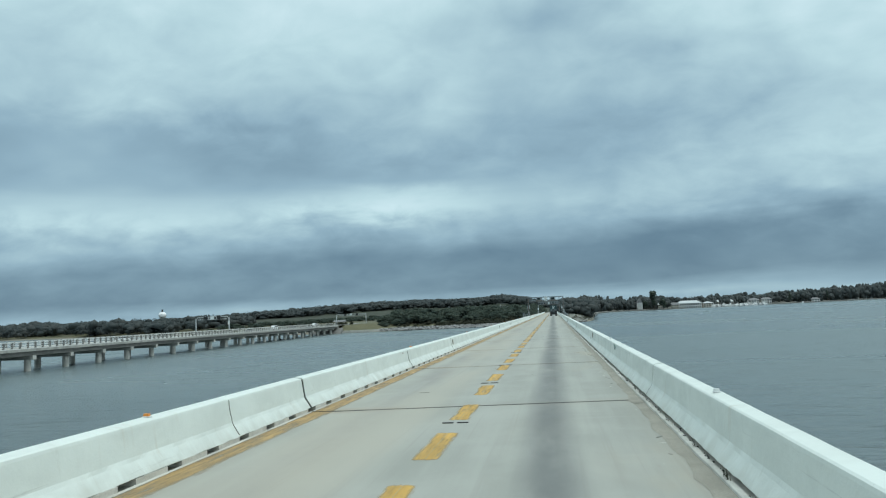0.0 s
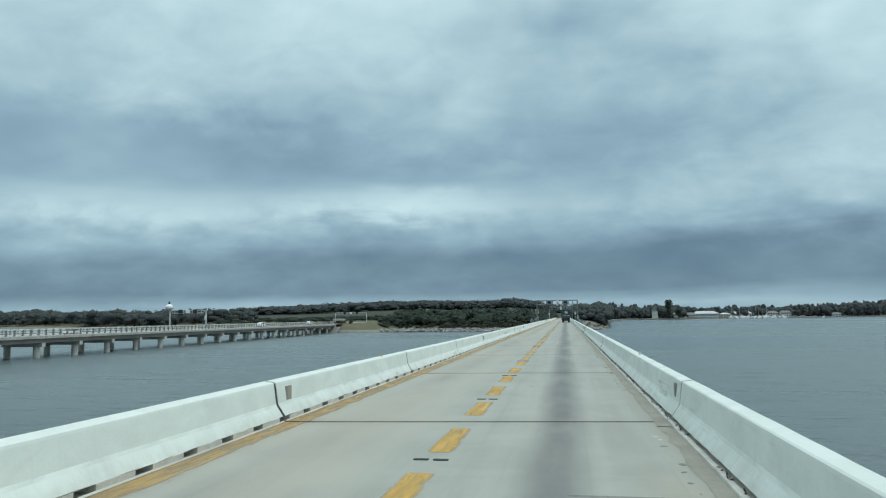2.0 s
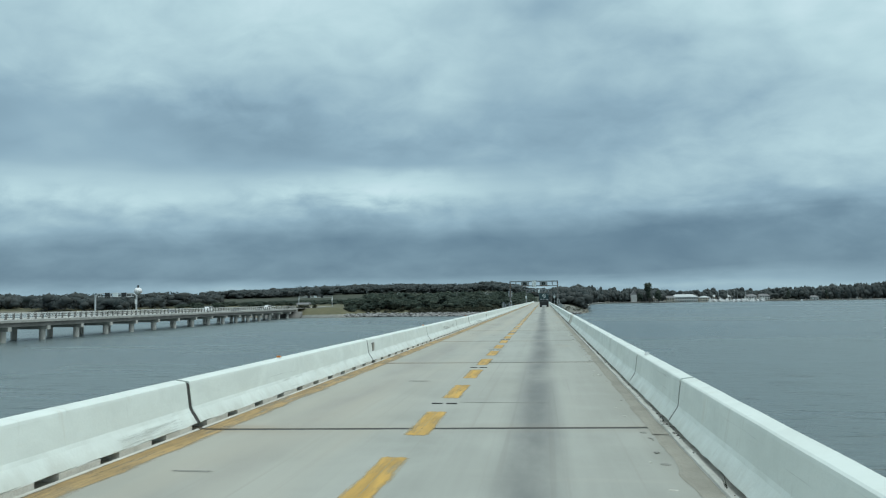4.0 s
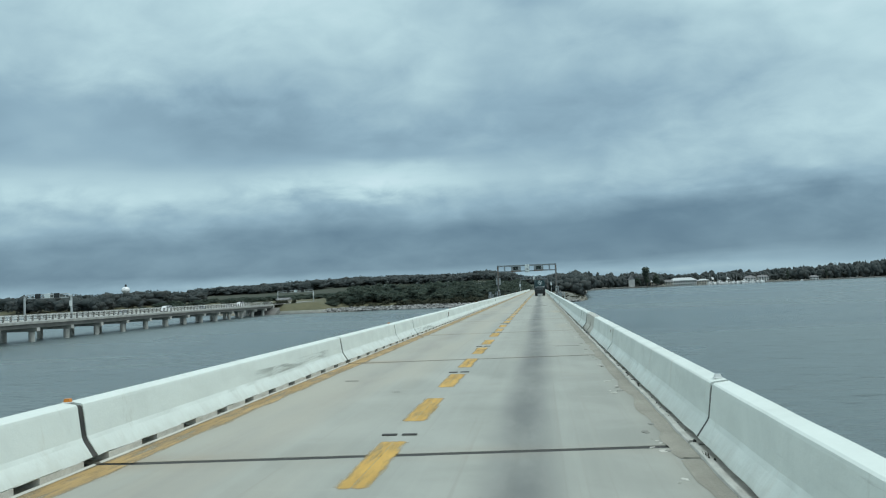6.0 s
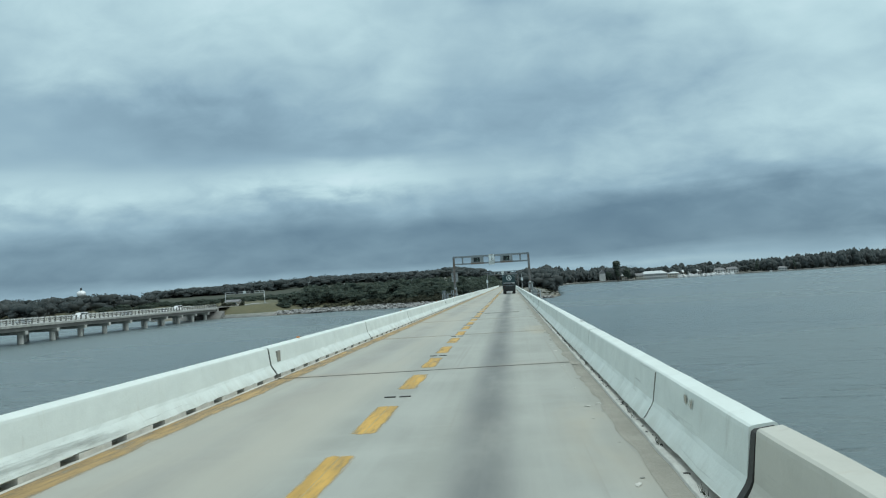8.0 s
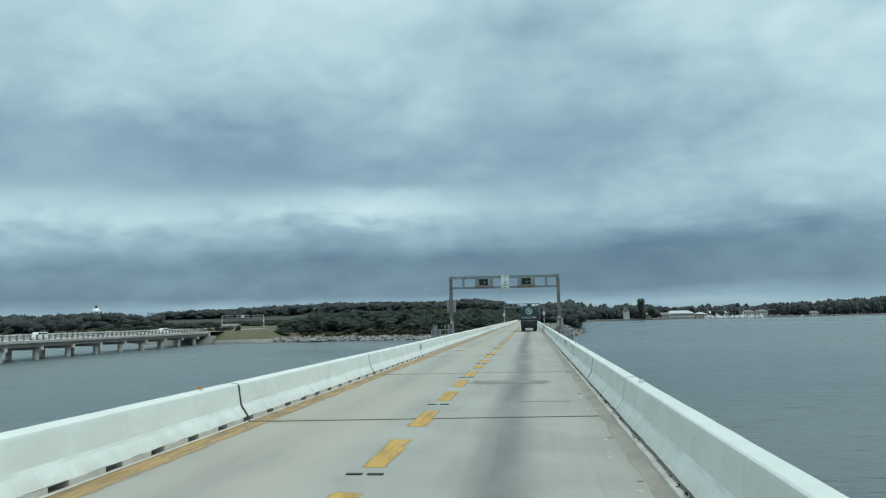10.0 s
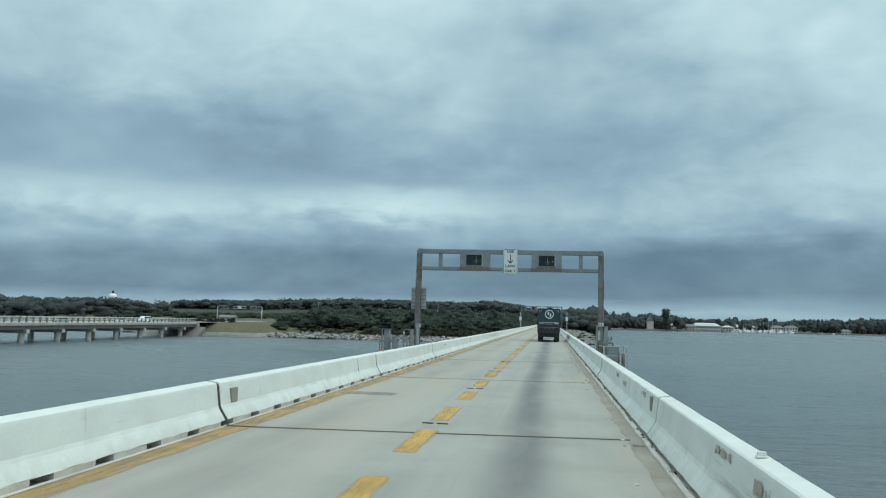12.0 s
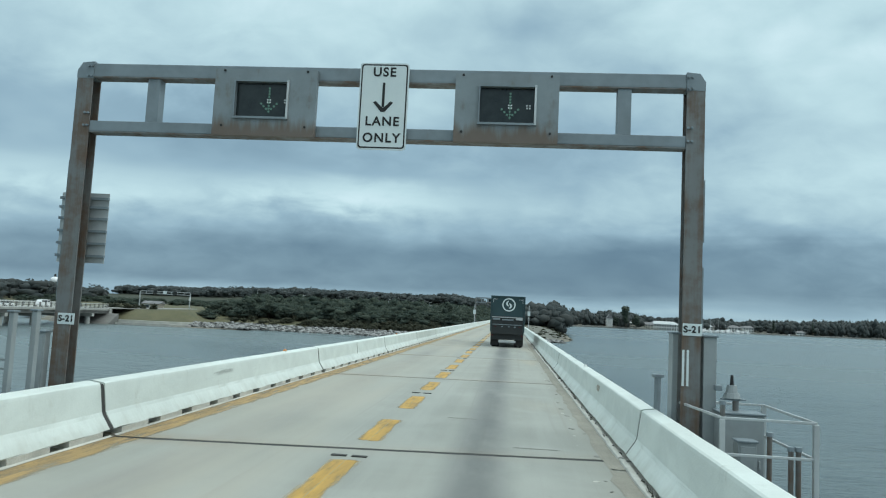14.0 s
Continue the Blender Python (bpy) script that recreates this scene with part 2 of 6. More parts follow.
def make_barrier(name, white, grime, amount):
    m, nt, b, pos = material(name, 0.55)
    x, y, z = sep_xyz(nt, pos)
    info = nt.nodes.new("ShaderNodeObjectInfo")
    drip = tex_noise(nt, stretch(nt, pos, 1.0, 2.4, 0.8), 1.0, 6.0, 0.66, 0.6)
    blot = tex_noise(nt, stretch(nt, pos, 1.0, 0.9, 1.6), 1.0, 5.0, 0.6, 0.5)
    scr = tex_noise(nt, stretch(nt, pos, 1.0, 0.32, 13.0), 1.0, 5.0, 0.72, 0.5)
    where = tex_noise(nt, stretch(nt, pos, 1.0, 0.16, 1.3, (2, 5, 0)), 1.0, 3.0, 0.5)
    rust_n = tex_noise(nt, stretch(nt, pos, 1.0, 2.6, 0.35, (0, 3, 1)), 1.0, 4.0, 0.6)
    chip = tex_noise(nt, pos, 14.0, 4.0, 0.7)
    col = blend(nt, smooth(nt, blot, 0.3, 0.7), white, tuple(v * 0.88 for v in white))
    col = blend(nt, link_math(nt, "MULTIPLY", info.outputs["Random"], 0.22), col, tuple(v * 0.80 for v in white))
    # splash dirt near the road, with ragged upper edge
    splash = smooth(nt, link_math(nt, "ADD", z, link_math(nt, "MULTIPLY_ADD", drip, 0.7, -0.35)), 0.0, 0.36, 0.62 * amount, 0.0)
    col = blend(nt, splash, col, grime)
    col = blend(nt, smooth(nt, drip, 0.60, 0.74, 0.0, 0.45 * amount), col, grime)
    # tyre scuffs along the traffic side
    scuff = link_math(nt, "MULTIPLY", smooth(nt, scr, 0.60, 0.74, 0.0, 0.60 * amount), smooth(nt, where, 0.44, 0.62), clamp=True)
    col = blend(nt, scuff, col, (0.17, 0.175, 0.165))
    col = blend(nt, smooth(nt, rust_n, 0.63, 0.75, 0.0, 0.30 * amount), col, (0.40, 0.33, 0.23))
    col = blend(nt, smooth(nt, chip, 0.715, 0.75, 0.0, 0.7 * amount), col, (0.33, 0.31, 0.27))
    nt.links.new(col, b.inputs["Base Color"])
    nt.links.new(smooth(nt, blot, 0.2, 0.8, 0.42, 0.68), b.inputs["Roughness"])
    bump(nt, b, link_math(nt, "ADD", chip, blot), 0.35, 0.012)
    return m


def make_water():
    m, nt, b, pos = material("bay_water", 0.16)
    b.inputs["IOR"].default_value = 1.33
    w1 = tex_noise(nt, stretch(nt, pos, 0.30, 1.0, 1.0), 1.0, 5.0, 0.62, 0.6)
    w3 = smooth(nt, tex_noise(nt, stretch(nt, pos, 0.16, 0.75, 1.0, (3, 8, 0)), 1.0, 3.0, 0.5, 0.8), 0.60, 0.72)
    w2 = tex_noise(nt, stretch(nt, pos, 0.07, 0.15, 1.0), 1.0, 4.0, 0.55, 0.5)
    calm = tex_noise(nt, stretch(nt, pos, 0.004, 0.012, 1.0), 1.0, 3.0, 0.5, 0.8)
    col = blend(nt, smooth(nt, calm, 0.3, 0.7), (0.097, 0.127, 0.132), (0.115, 0.147, 0.150))
    nt.links.new(col, b.inputs["Base Color"])
    nt.links.new(smooth(nt, calm, 0.3, 0.7, 0.18, 0.30), b.inputs["Roughness"])
    h = link_math(nt, "ADD", link_math(nt, "MULTIPLY", w1, 0.60), link_math(nt, "MULTIPLY", w2, 1.6))
    h = link_math(nt, "ADD", h, link_math(nt, "MULTIPLY", w3, 0.55))
    w4 = tex_noise(nt, stretch(nt, pos, 0.9, 2.8, 1.0, (5, 1, 0)), 1.0, 3.0, 0.6, 0.4)
    h = link_math(nt, "ADD", h, link_math(nt, "MULTIPLY", w4, 0.22))
    bump(nt, b, h, 1.0, 0.50)
    return m


def make_leaf(name, dark, light, through_leaf=0.5):
    m, nt, b, pos = material(name, 0.75)
    geo = nt.nodes.new("ShaderNodeNewGeometry")
    n = tex_noise(nt, pos, 0.6, 5.0, 0.75)
    f = link_math(nt, "ADD", link_math(nt, "MULTIPLY", geo.outputs["Random Per Island"], 0.5), link_math(nt, "MULTIPLY", n, 0.5))
    nt.links.new(blend(nt, smooth(nt, f, 0.2, 0.85), dark, light), b.inputs["Base Color"])
    b.inputs["Specular IOR Level"].default_value = 0.1
    # light also passes through the leaves
    glow = nt.nodes.new("ShaderNodeBsdfTranslucent")
    nt.links.new(blend(nt, smooth(nt, f, 0.2, 0.85), dark, light), glow.inputs["Color"])
    both = nt.nodes.new("ShaderNodeMixShader")
    both.inputs[0].default_value = through_leaf
    nt.links.new(b.outputs[0], both.inputs[1])
    nt.links.new(glow.outputs[0], both.inputs[2])
    nt.links.new(both.outputs[0], nt.nodes["Material Output"].inputs[0])
    return m


def make_land():
    m, nt, b, pos = material("shore_ground", 0.9)
    x, y, z = sep_xyz(nt, pos)
    n = tex_noise(nt, pos, 0.12, 6.0, 0.65)
    s = tex_noise(nt, pos, 1.4, 4.0, 0.7)
    grass = blend(nt, smooth(nt, n, 0.3, 0.7), (0.055, 0.062, 0.030), (0.110, 0.104, 0.052))
    grass = blend(nt, smooth(nt, s, 0.35, 0.7, 0.0, 0.5), grass, (0.145, 0.125, 0.068))
    sand = blend(nt, smooth(nt, s, 0.3, 0.7), (0.12, 0.11, 0.085), (0.19, 0.175, 0.135))
    h = link_math(nt, "ADD", z, link_math(nt, "MULTIPLY_ADD", n, 1.6, -0.8))
    col = blend(nt, smooth(nt, h, -6.1, -5.3), sand, grass)
    col = blend(nt, smooth(nt, h, -1.2, 0.6), col, (0.028, 0.034, 0.018))
    east = smooth(nt, x, 4.0, 14.0, 0.0, 0.85)
    col = blend(nt, link_math(nt, "MULTIPLY", east, smooth(nt, h, -6.2, -5.6)), col, (0.15, 0.15, 0.13))
    nt.links.new(col, b.inputs["Base Color"])
    bump(nt, b, s, 0.6, 0.3)
    return m


def make_galv(name, base, rust, amount, metal=0.55, low=None):
    """Weathered galvanised steel with rust runs; low: height below which the panel's foot has rusted."""
    m, nt, b, pos = material(name, 0.55, metal)
    run = tex_noise(nt, stretch(nt, pos, 7.0, 7.0, 0.55), 1.0, 5.0, 0.65)
    spot = tex_noise(nt, pos, 2.2, 6.0, 0.7)
    fine_n = tex_noise(nt, pos, 75.0, 3.0, 0.6)
    cloud_n = tex_noise(nt, pos, 1.1, 4.0, 0.6)
    col = blend(nt, smooth(nt, cloud_n, 0.3, 0.7), base, tuple(v * 0.80 for v in base))
    col = blend(nt, smooth(nt, fine_n, 0.3, 0.7, 0.0, 0.35), col, tuple(v * 0.85 for v in base))
    f = link_math(nt, "ADD", link_math(nt, "MULTIPLY", run, 0.5), link_math(nt, "MULTIPLY", spot, 0.5))
    f = smooth(nt, f, 0.60 - 0.18 * amount, 0.80 - 0.18 * amount, 0.0, min(1.0, 0.55 + 0.4 * amount))
    if low is not None:
        x, y, z = sep_xyz(nt, pos)
        edge_n = link_math(nt, "ADD", z, link_math(nt, "MULTIPLY_ADD", run, 0.7, -0.35))
        f = link_math(nt, "MAXIMUM", f, smooth(nt, edge_n, low, low + 0.28, 0.85, 0.0))
    nt.links.new(blend(nt, f, col, rust), b.inputs["Base Color"])
    nt.links.new(link_math(nt, "MULTIPLY_ADD", f, -metal, metal, clamp=True), b.inputs["Metallic"])
    nt.links.new(smooth(nt, spot, 0.3, 0.7, 0.42, 0.7), b.inputs["Roughness"])
    bump(nt, b, fine_n, 0.12, 0.002)
    return m


M_DECK = make_deck()
M_YELLOW = make_paint("worn_yellow_paint", (0.56, 0.335, 0.06), (0.47, 0.38, 0.19), 0.58, ((-0.06, 0.27),), True)
M_EDGE = make_paint("faded_yellow_edge_paint", (0.43, 0.28, 0.10), (0.37, 0.31, 0.21), 0.535, ((-3.82, 0.36),))
M_CREAM = make_paint("cream_edge_band", (0.60, 0.59, 0.52), (0.50, 0.49, 0.43), 0.72)
M_BARRIER = make_barrier("white_barrier_paint", (0.675, 0.722, 0.675), (0.40, 0.40, 0.345), 0.78)
M_BARRIER_OLD = make_barrier("stripped_barrier_concrete", (0.50, 0.49, 0.425), (0.30, 0.275, 0.22), 1.35)
M_FOOT = speckled("barrier_foot_concrete", (0.40, 0.39, 0.35), (0.58, 0.57, 0.52), 2.5, 0.85)
M_GUTTER = speckled("broken_gutter_concrete", (0.225, 0.212, 0.175), (0.325, 0.308, 0.258), 1.1, 0.85, relief=0.02)
M_SEAL = speckled("black_joint_seal", (0.018, 0.018, 0.017), (0.05, 0.048, 0.042), 4.0, 0.7)
M_PATCH = speckled("dark_repair_mortar", (0.19, 0.19, 0.17), (0.27, 0.265, 0.24), 2.0, 0.85)
# the same mortar feathered out at its edges
M_PATCH_SOFT, nt, b, pos = material("feathered_repair_mortar", 0.85)
n1 = tex_noise(nt, pos, 2.0, 5.0, 0.65)
nt.links.new(blend(nt, smooth(nt, n1, 0.3, 0.7), (0.19, 0.19, 0.17), (0.27, 0.265, 0.24)), b.inputs["Base Color"])
g_tc = nt.nodes.new("ShaderNodeTexCoord")
gx, gy, gz = sep_xyz(nt, g_tc.outputs["Generated"])
gd = link_math(nt, "MAXIMUM", link_math(nt, "ABSOLUTE", link_math(nt, "SUBTRACT", gx, 0.5)), link_math(nt, "ABSOLUTE", link_math(nt, "SUBTRACT", gy, 0.5)))
gd = link_math(nt, "ADD", gd, link_math(nt, "MULTIPLY_ADD", n1, 0.5, -0.25))
nt.links.new(smooth(nt, gd, 0.28, 0.48, 0.85, 0.0), b.inputs["Alpha"])
# rubber smeared along a barrier face
M_SCUFF, nt, b, pos = material("tyre_rubber_smear", 0.7)
b.inputs["Base Color"].default_value = (0.16, 0.165, 0.15, 1)
n1 = tex_noise(nt, stretch(nt, pos, 1.0, 0.45, 11.0), 1.0, 5.0, 0.65, 0.5)
g_tc = nt.nodes.new("ShaderNodeTexCoord")
gx, gy, gz = sep_xyz(nt, g_tc.outputs["Generated"])
gd = link_math(nt, "MAXIMUM", link_math(nt, "ABSOLUTE", link_math(nt, "SUBTRACT", gy, 0.5)), link_math(nt, "ABSOLUTE", link_math(nt, "SUBTRACT", gz, 0.5)))
nt.links.new(link_math(nt, "MULTIPLY", smooth(nt, n1, 0.42, 0.66, 0.0, 0.42), smooth(nt, gd, 0.25, 0.5, 1.0, 0.0)), b.inputs["Alpha"])
# bare concrete where the paint has peeled in drips
M_PEEL, nt, b, pos = material("bare_concrete_peel", 0.85)
n0 = tex_noise(nt, pos, 5.0, 4.0, 0.6)
nt.links.new(blend(nt, smooth(nt, n0, 0.3, 0.7), (0.30, 0.275, 0.22), (0.42, 0.40, 0.34)), b.inputs["Base Color"])
n1 = tex_noise(nt, stretch(nt, pos, 1.0, 7.5, 2.6), 1.0, 5.0, 0.62, 0.5)
g_tc = nt.nodes.new("ShaderNodeTexCoord")
gx, gy, gz = sep_xyz(nt, g_tc.outputs["Generated"])
gd = link_math(nt, "MAXIMUM", link_math(nt, "ABSOLUTE", link_math(nt, "SUBTRACT", gy, 0.5)), link_math(nt, "ABSOLUTE", link_math(nt, "SUBTRACT", gz, 0.5)))
nt.links.new(smooth(nt, link_math(nt, "SUBTRACT", n1, smooth(nt, gd, 0.10, 0.5, 0.0, 0.40)), 0.40, 0.46), b.inputs["Alpha"])
M_CONC = speckled("weathered_bridge_concrete", (0.25, 0.25, 0.23), (0.43, 0.42, 0.38), 0.6, 0.85, relief=0.02)
M_PIER = speckled("pale_pier_concrete", (0.34, 0.34, 0.31), (0.52, 0.51, 0.47), 0.5, 0.85, relief=0.02)
M_TIDE = speckled("wet_tide_concrete", (0.06, 0.06, 0.05), (0.13, 0.125, 0.10), 0.8, 0.6)
M_WATER = make_water()
M_LAND = make_land()
# haze of distance is mixed into the leaf colours, palest and bluest far off
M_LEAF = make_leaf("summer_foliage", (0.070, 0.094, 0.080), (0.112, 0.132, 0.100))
M_LEAF_FAR = make_leaf("hazed_far_foliage", (0.104, 0.122, 0.122), (0.130, 0.140, 0.134))
M_SCRUB = make_leaf("shore_scrub", (0.050, 0.058, 0.042), (0.100, 0.100, 0.070))
M_BARK = speckled("bark", (0.045, 0.037, 0.028), (0.10, 0.085, 0.065), 2.0, 0.9)
M_ROCK = make_leaf("armour_stone", (0.022, 0.023, 0.022), (0.36, 0.36, 0.35), 0.0)
M_GALV = make_galv("galvanised_steel", (0.235, 0.275, 0.298), (0.15, 0.12, 0.095), 0.12, 0.35)
M_HOUSING = make_galv("rust_run_housing_steel", (0.235, 0.27, 0.285), (0.125, 0.088, 0.062), 0.5, 0.3, 5.16)
M_RUST = make_galv("rust_streaked_post_steel", (0.19, 0.198, 0.196), (0.115, 0.078, 0.053), 1.0, 0.3)
M_RAIL = make_galv("dull_rail_steel", (0.34, 0.36, 0.36), (0.2, 0.16, 0.11), 0.25)
M_CAB = make_galv("grey_cabinet_steel", (0.33, 0.36, 0.365), (0.24, 0.19, 0.13), 0.1, 0.3)
M_ALU = make_galv("sign_back_aluminium", (0.55, 0.57, 0.57), (0.4, 0.38, 0.33), 0.1, 0.6)
M_SIGN = speckled("white_sign_face", (0.56, 0.625, 0.63), (0.64, 0.70, 0.70), 1.5, 0.45, relief=0)
M_INK = speckled("black_sign_ink", (0.006, 0.006, 0.007), (0.012, 0.012, 0.012), 5.0, 0.6, relief=0)
M_LAMP_OFF = speckled("dark_signal_glass", (0.010, 0.014, 0.014), (0.022, 0.028, 0.028), 6.0, 0.18, relief=0)
M_GREEN = speckled("green_plate", (0.06, 0.17, 0.14), (0.09, 0.22, 0.18), 8.0, 0.4, relief=0)
M_ORANGE = speckled("orange_reflector", (0.50, 0.17, 0.02), (0.68, 0.26, 0.04), 9.0, 0.4, relief=0)
M_PLASTIC = speckled("white_reflector_plastic", (0.60, 0.62, 0.60), (0.72, 0.73, 0.72), 9.0, 0.4, relief=0)
M_TRUCK = speckled("dark_green_truck_paint", (0.010, 0.032, 0.036), (0.016, 0.045, 0.05), 0.7, 0.35, relief=0, coat=0.4)
M_TRUCK_LOW = speckled("road_grimed_black_steel", (0.010, 0.013, 0.014), (0.024, 0.027, 0.028), 1.5, 0.6)
M_SILVER = make_galv("brushed_alloy", (0.55, 0.57, 0.58), (0.3, 0.3, 0.29), 0.2, 0.8)
M_TYRE = speckled("tyre_rubber", (0.012, 0.012, 0.012), (0.028, 0.027, 0.026), 6.0, 0.8)
M_RED = speckled("red_lens", (0.055, 0.008, 0.008), (0.085, 0.012, 0.01), 6.0, 0.25, relief=0)
M_CARWHITE = speckled("white_car_paint", (0.70, 0.71, 0.71), (0.80, 0.80, 0.80), 0.6, 0.3, relief=0, coat=0.5)
M_CARGREY = speckled("grey_car_paint", (0.20, 0.22, 0.24), (0.28, 0.30, 0.32), 0.6, 0.3, relief=0, coat=0.5)
M_GLASS = speckled("tinted_window", (0.02, 0.025, 0.03), (0.05, 0.06, 0.07), 0.6, 0.12, relief=0)
M_WALL = speckled("white_clapboard", (0.40, 0.40, 0.385), (0.56, 0.56, 0.54), 0.3, 0.75)
M_TAN = speckled("tan_stucco_wall", (0.36, 0.32, 0.26), (0.48, 0.44, 0.36), 0.3, 0.8)
M_ROOF = speckled("grey_shingle_roof", (0.13, 0.13, 0.135), (0.22, 0.22, 0.22), 0.5, 0.8)
M_ROOF_PALE = speckled("pale_metal_roof", (0.40, 0.43, 0.43), (0.52, 0.54, 0.54), 0.3, 0.5)
M_HULL = speckled("white_boat_hull", (0.68, 0.69, 0.69), (0.80, 0.80, 0.79), 0.5, 0.3, relief=0)
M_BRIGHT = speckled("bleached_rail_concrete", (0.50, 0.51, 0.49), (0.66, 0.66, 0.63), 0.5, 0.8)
# darker concrete: shade beneath the far deck is put into this colour
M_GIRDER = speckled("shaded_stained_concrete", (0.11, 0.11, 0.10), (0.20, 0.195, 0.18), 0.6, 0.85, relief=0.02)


# ---- mesh helpers ----
def part(name, bm, mat, parent=None, label="", at=None):
    """Link a bmesh as one mesh object, under a thing or a part."""
    me = bpy.data.meshes.new(name)
    bm.to_mesh(me)
    bm.free()
    me.materials.append(mat)
    return put(name, me, parent, label, at)


def put(name, me, parent=None, label="", at=None):
    ob = new(name, me)
    ob.parent = parent
    if at is not None:
        ob.matrix_basis = at
    if label:
        ob["label"] = label
    return ob


def thing(name, at, label, category, group="", kind=""):
    ob = new(name)
    ob.matrix_basis = at
    return tagged(ob, label, category, group, kind)


def box(bm, lo, hi, bevel=0.0):
    """A box between two corners, its edges rounded a little."""
    c = [(a + b) / 2 for a, b in zip(lo, hi)]
    s = [abs(b - a) for a, b in zip(lo, hi)]
    r = bmesh.ops.create_cube(bm, size=1.0, matrix=Matrix.Translation(c) @ Matrix.Diagonal((*s, 1)))
    if bevel:
        es = list({e for v in r["verts"] for e in v.link_edges})
        bmesh.ops.bevel(bm, geom=es, offset=bevel, segments=2, affect="EDGES", profile=0.6)
    return bm


def rod(bm, a, b, r0, r1=None, sides=10):
    a, b = Vector(a), Vector(b)
    m = Matrix.Translation((a + b) / 2) @ (b - a).to_track_quat("Z", "Y").to_matrix().to_4x4()
    bmesh.ops.create_cone(bm, cap_ends=True, segments=sides, radius1=r0, radius2=r0 if r1 is None else r1, depth=(b - a).length, matrix=m)
    return bm


def extrude_profile(bm, pts, y0, y1, steps=1, wave=0.0):
    """A closed x-z outline drawn along y."""
    rings = []
    for i in range(steps + 1):
        y = y0 + (y1 - y0) * i / steps
        rings.append([bm.verts.new((px + wave * noise.noise((px * 2, y * 0.9, pz * 2)), y, pz)) for px, pz in pts])
    n = len(pts)
    for a, b in zip(rings, rings[1:]):
        for i in range(n):
            bm.faces.new((a[i], b[i], b[(i + 1) % n], a[(i + 1) % n]))
    bm.faces.new(rings[0])
    bm.faces.new(rings[-1][::-1])
    bmesh.ops.recalc_face_normals(bm, faces=bm.faces)
    return bm


def ring_panel(bm, outer, inner, y0, y1):
    """A flat upright panel round a rectangular opening, in one piece."""
    def loop(r, y):
        return [bm.verts.new((x, y, z)) for x, z in ((r[0], r[2]), (r[1], r[2]), (r[1], r[3]), (r[0], r[3]))]
    o0, i0, o1, i1 = loop(outer, y0), loop(inner, y0), loop(outer, y1), loop(inner, y1)
    for k in range(4):
        n = (k + 1) % 4
        for q in ((o0[k], o0[n], i0[n], i0[k]), (o1[n], o1[k], i1[k], i1[n]), (o0[n], o0[k], o1[k], o1[n]), (i0[k], i0[n], i1[n], i1[k])):
            bm.faces.new(q)
    bmesh.ops.recalc_face_normals(bm, faces=bm.faces)
    return bm


def B():
    return bmesh.new()


def lettering(name, text, size, mat, parent, at, label="", squeeze=1.0, bold=0.0):
    cu = bpy.data.curves.new(name, "FONT")
    cu.body, cu.size, cu.align_x, cu.align_y, cu.extrude = text, size, "CENTER", "CENTER", 0.002
    cu.space_character, cu.offset = squeeze, bold
    cu.materials.append(mat)
    ob = new(name, cu)
    ob.parent, ob.matrix_basis = parent, at
    if label:
        ob["label"] = label
    return ob


# ---- plan ----
SPAN = 13.72                       # deck joint to deck joint
JOINT0 = 18.784
SKEW = 0.10                        # the joints run a little askew
XL, XR = -4.10, 4.29               # feet of the two barriers
ZW = -6.8                          # water
FIRST, LAST = -4, 37               # spans that are built
Y_END = JOINT0 + SPAN * LAST

# ---- water and land ----
bm = B()
bmesh.ops.create_grid(bm, x_segments=8, y_segments=8, size=9000, matrix=Matrix.Translation((0, 2000, ZW)))
tagged(part("water", bm, M_WATER), "grey-green choppy bay water under cloud", "water", kind="structure")

SH_X = [-4000, -1500, -900, -500, -300, -190, -160, -148, -116, -102, -30, 5, 22, 30, 45, 70, 105, 200, 450, 900, 1600, 4000]
SH_Y = [1900, 1200, 960, 760, 605, 505, 466, 453, 454, 465, 472, 488, 515, 530, 800, 1180, 1380, 1450, 1640, 2000, 2500, 3900]


def shore(x):
    return float(np.interp(x, SH_X, SH_Y))


# skyline of the woods, as rise over distance (thousandths) against heading
SKY_R = [-1.3, -0.74, -0.43, -0.37, -0.31, -0.25, -0.12, -0.077, -0.046, -0.03, 0.0, 0.03, 0.062, 0.10, 0.14, 0.19, 0.28, 0.34, 0.37, 0.42, 0.47, 0.9]
SKY_T = [19.0, 19.0, 19.5, 21.5, 24.5, 25.5, 24.5, 26.5, 23.5, 17.0, 15.5, 18.0, 20.0, 16.0, 15.0, 12.0, 12.5, 14.5, 16.0, 18.5, 19.5, 20.0]


def sky_top(x, y):
    """Height that the woods reach at a place far off."""
    return 2.27 + float(np.interp((x - 2.3) / (y - 168), SKY_R, SKY_T)) * 0.001 * (y - 168)


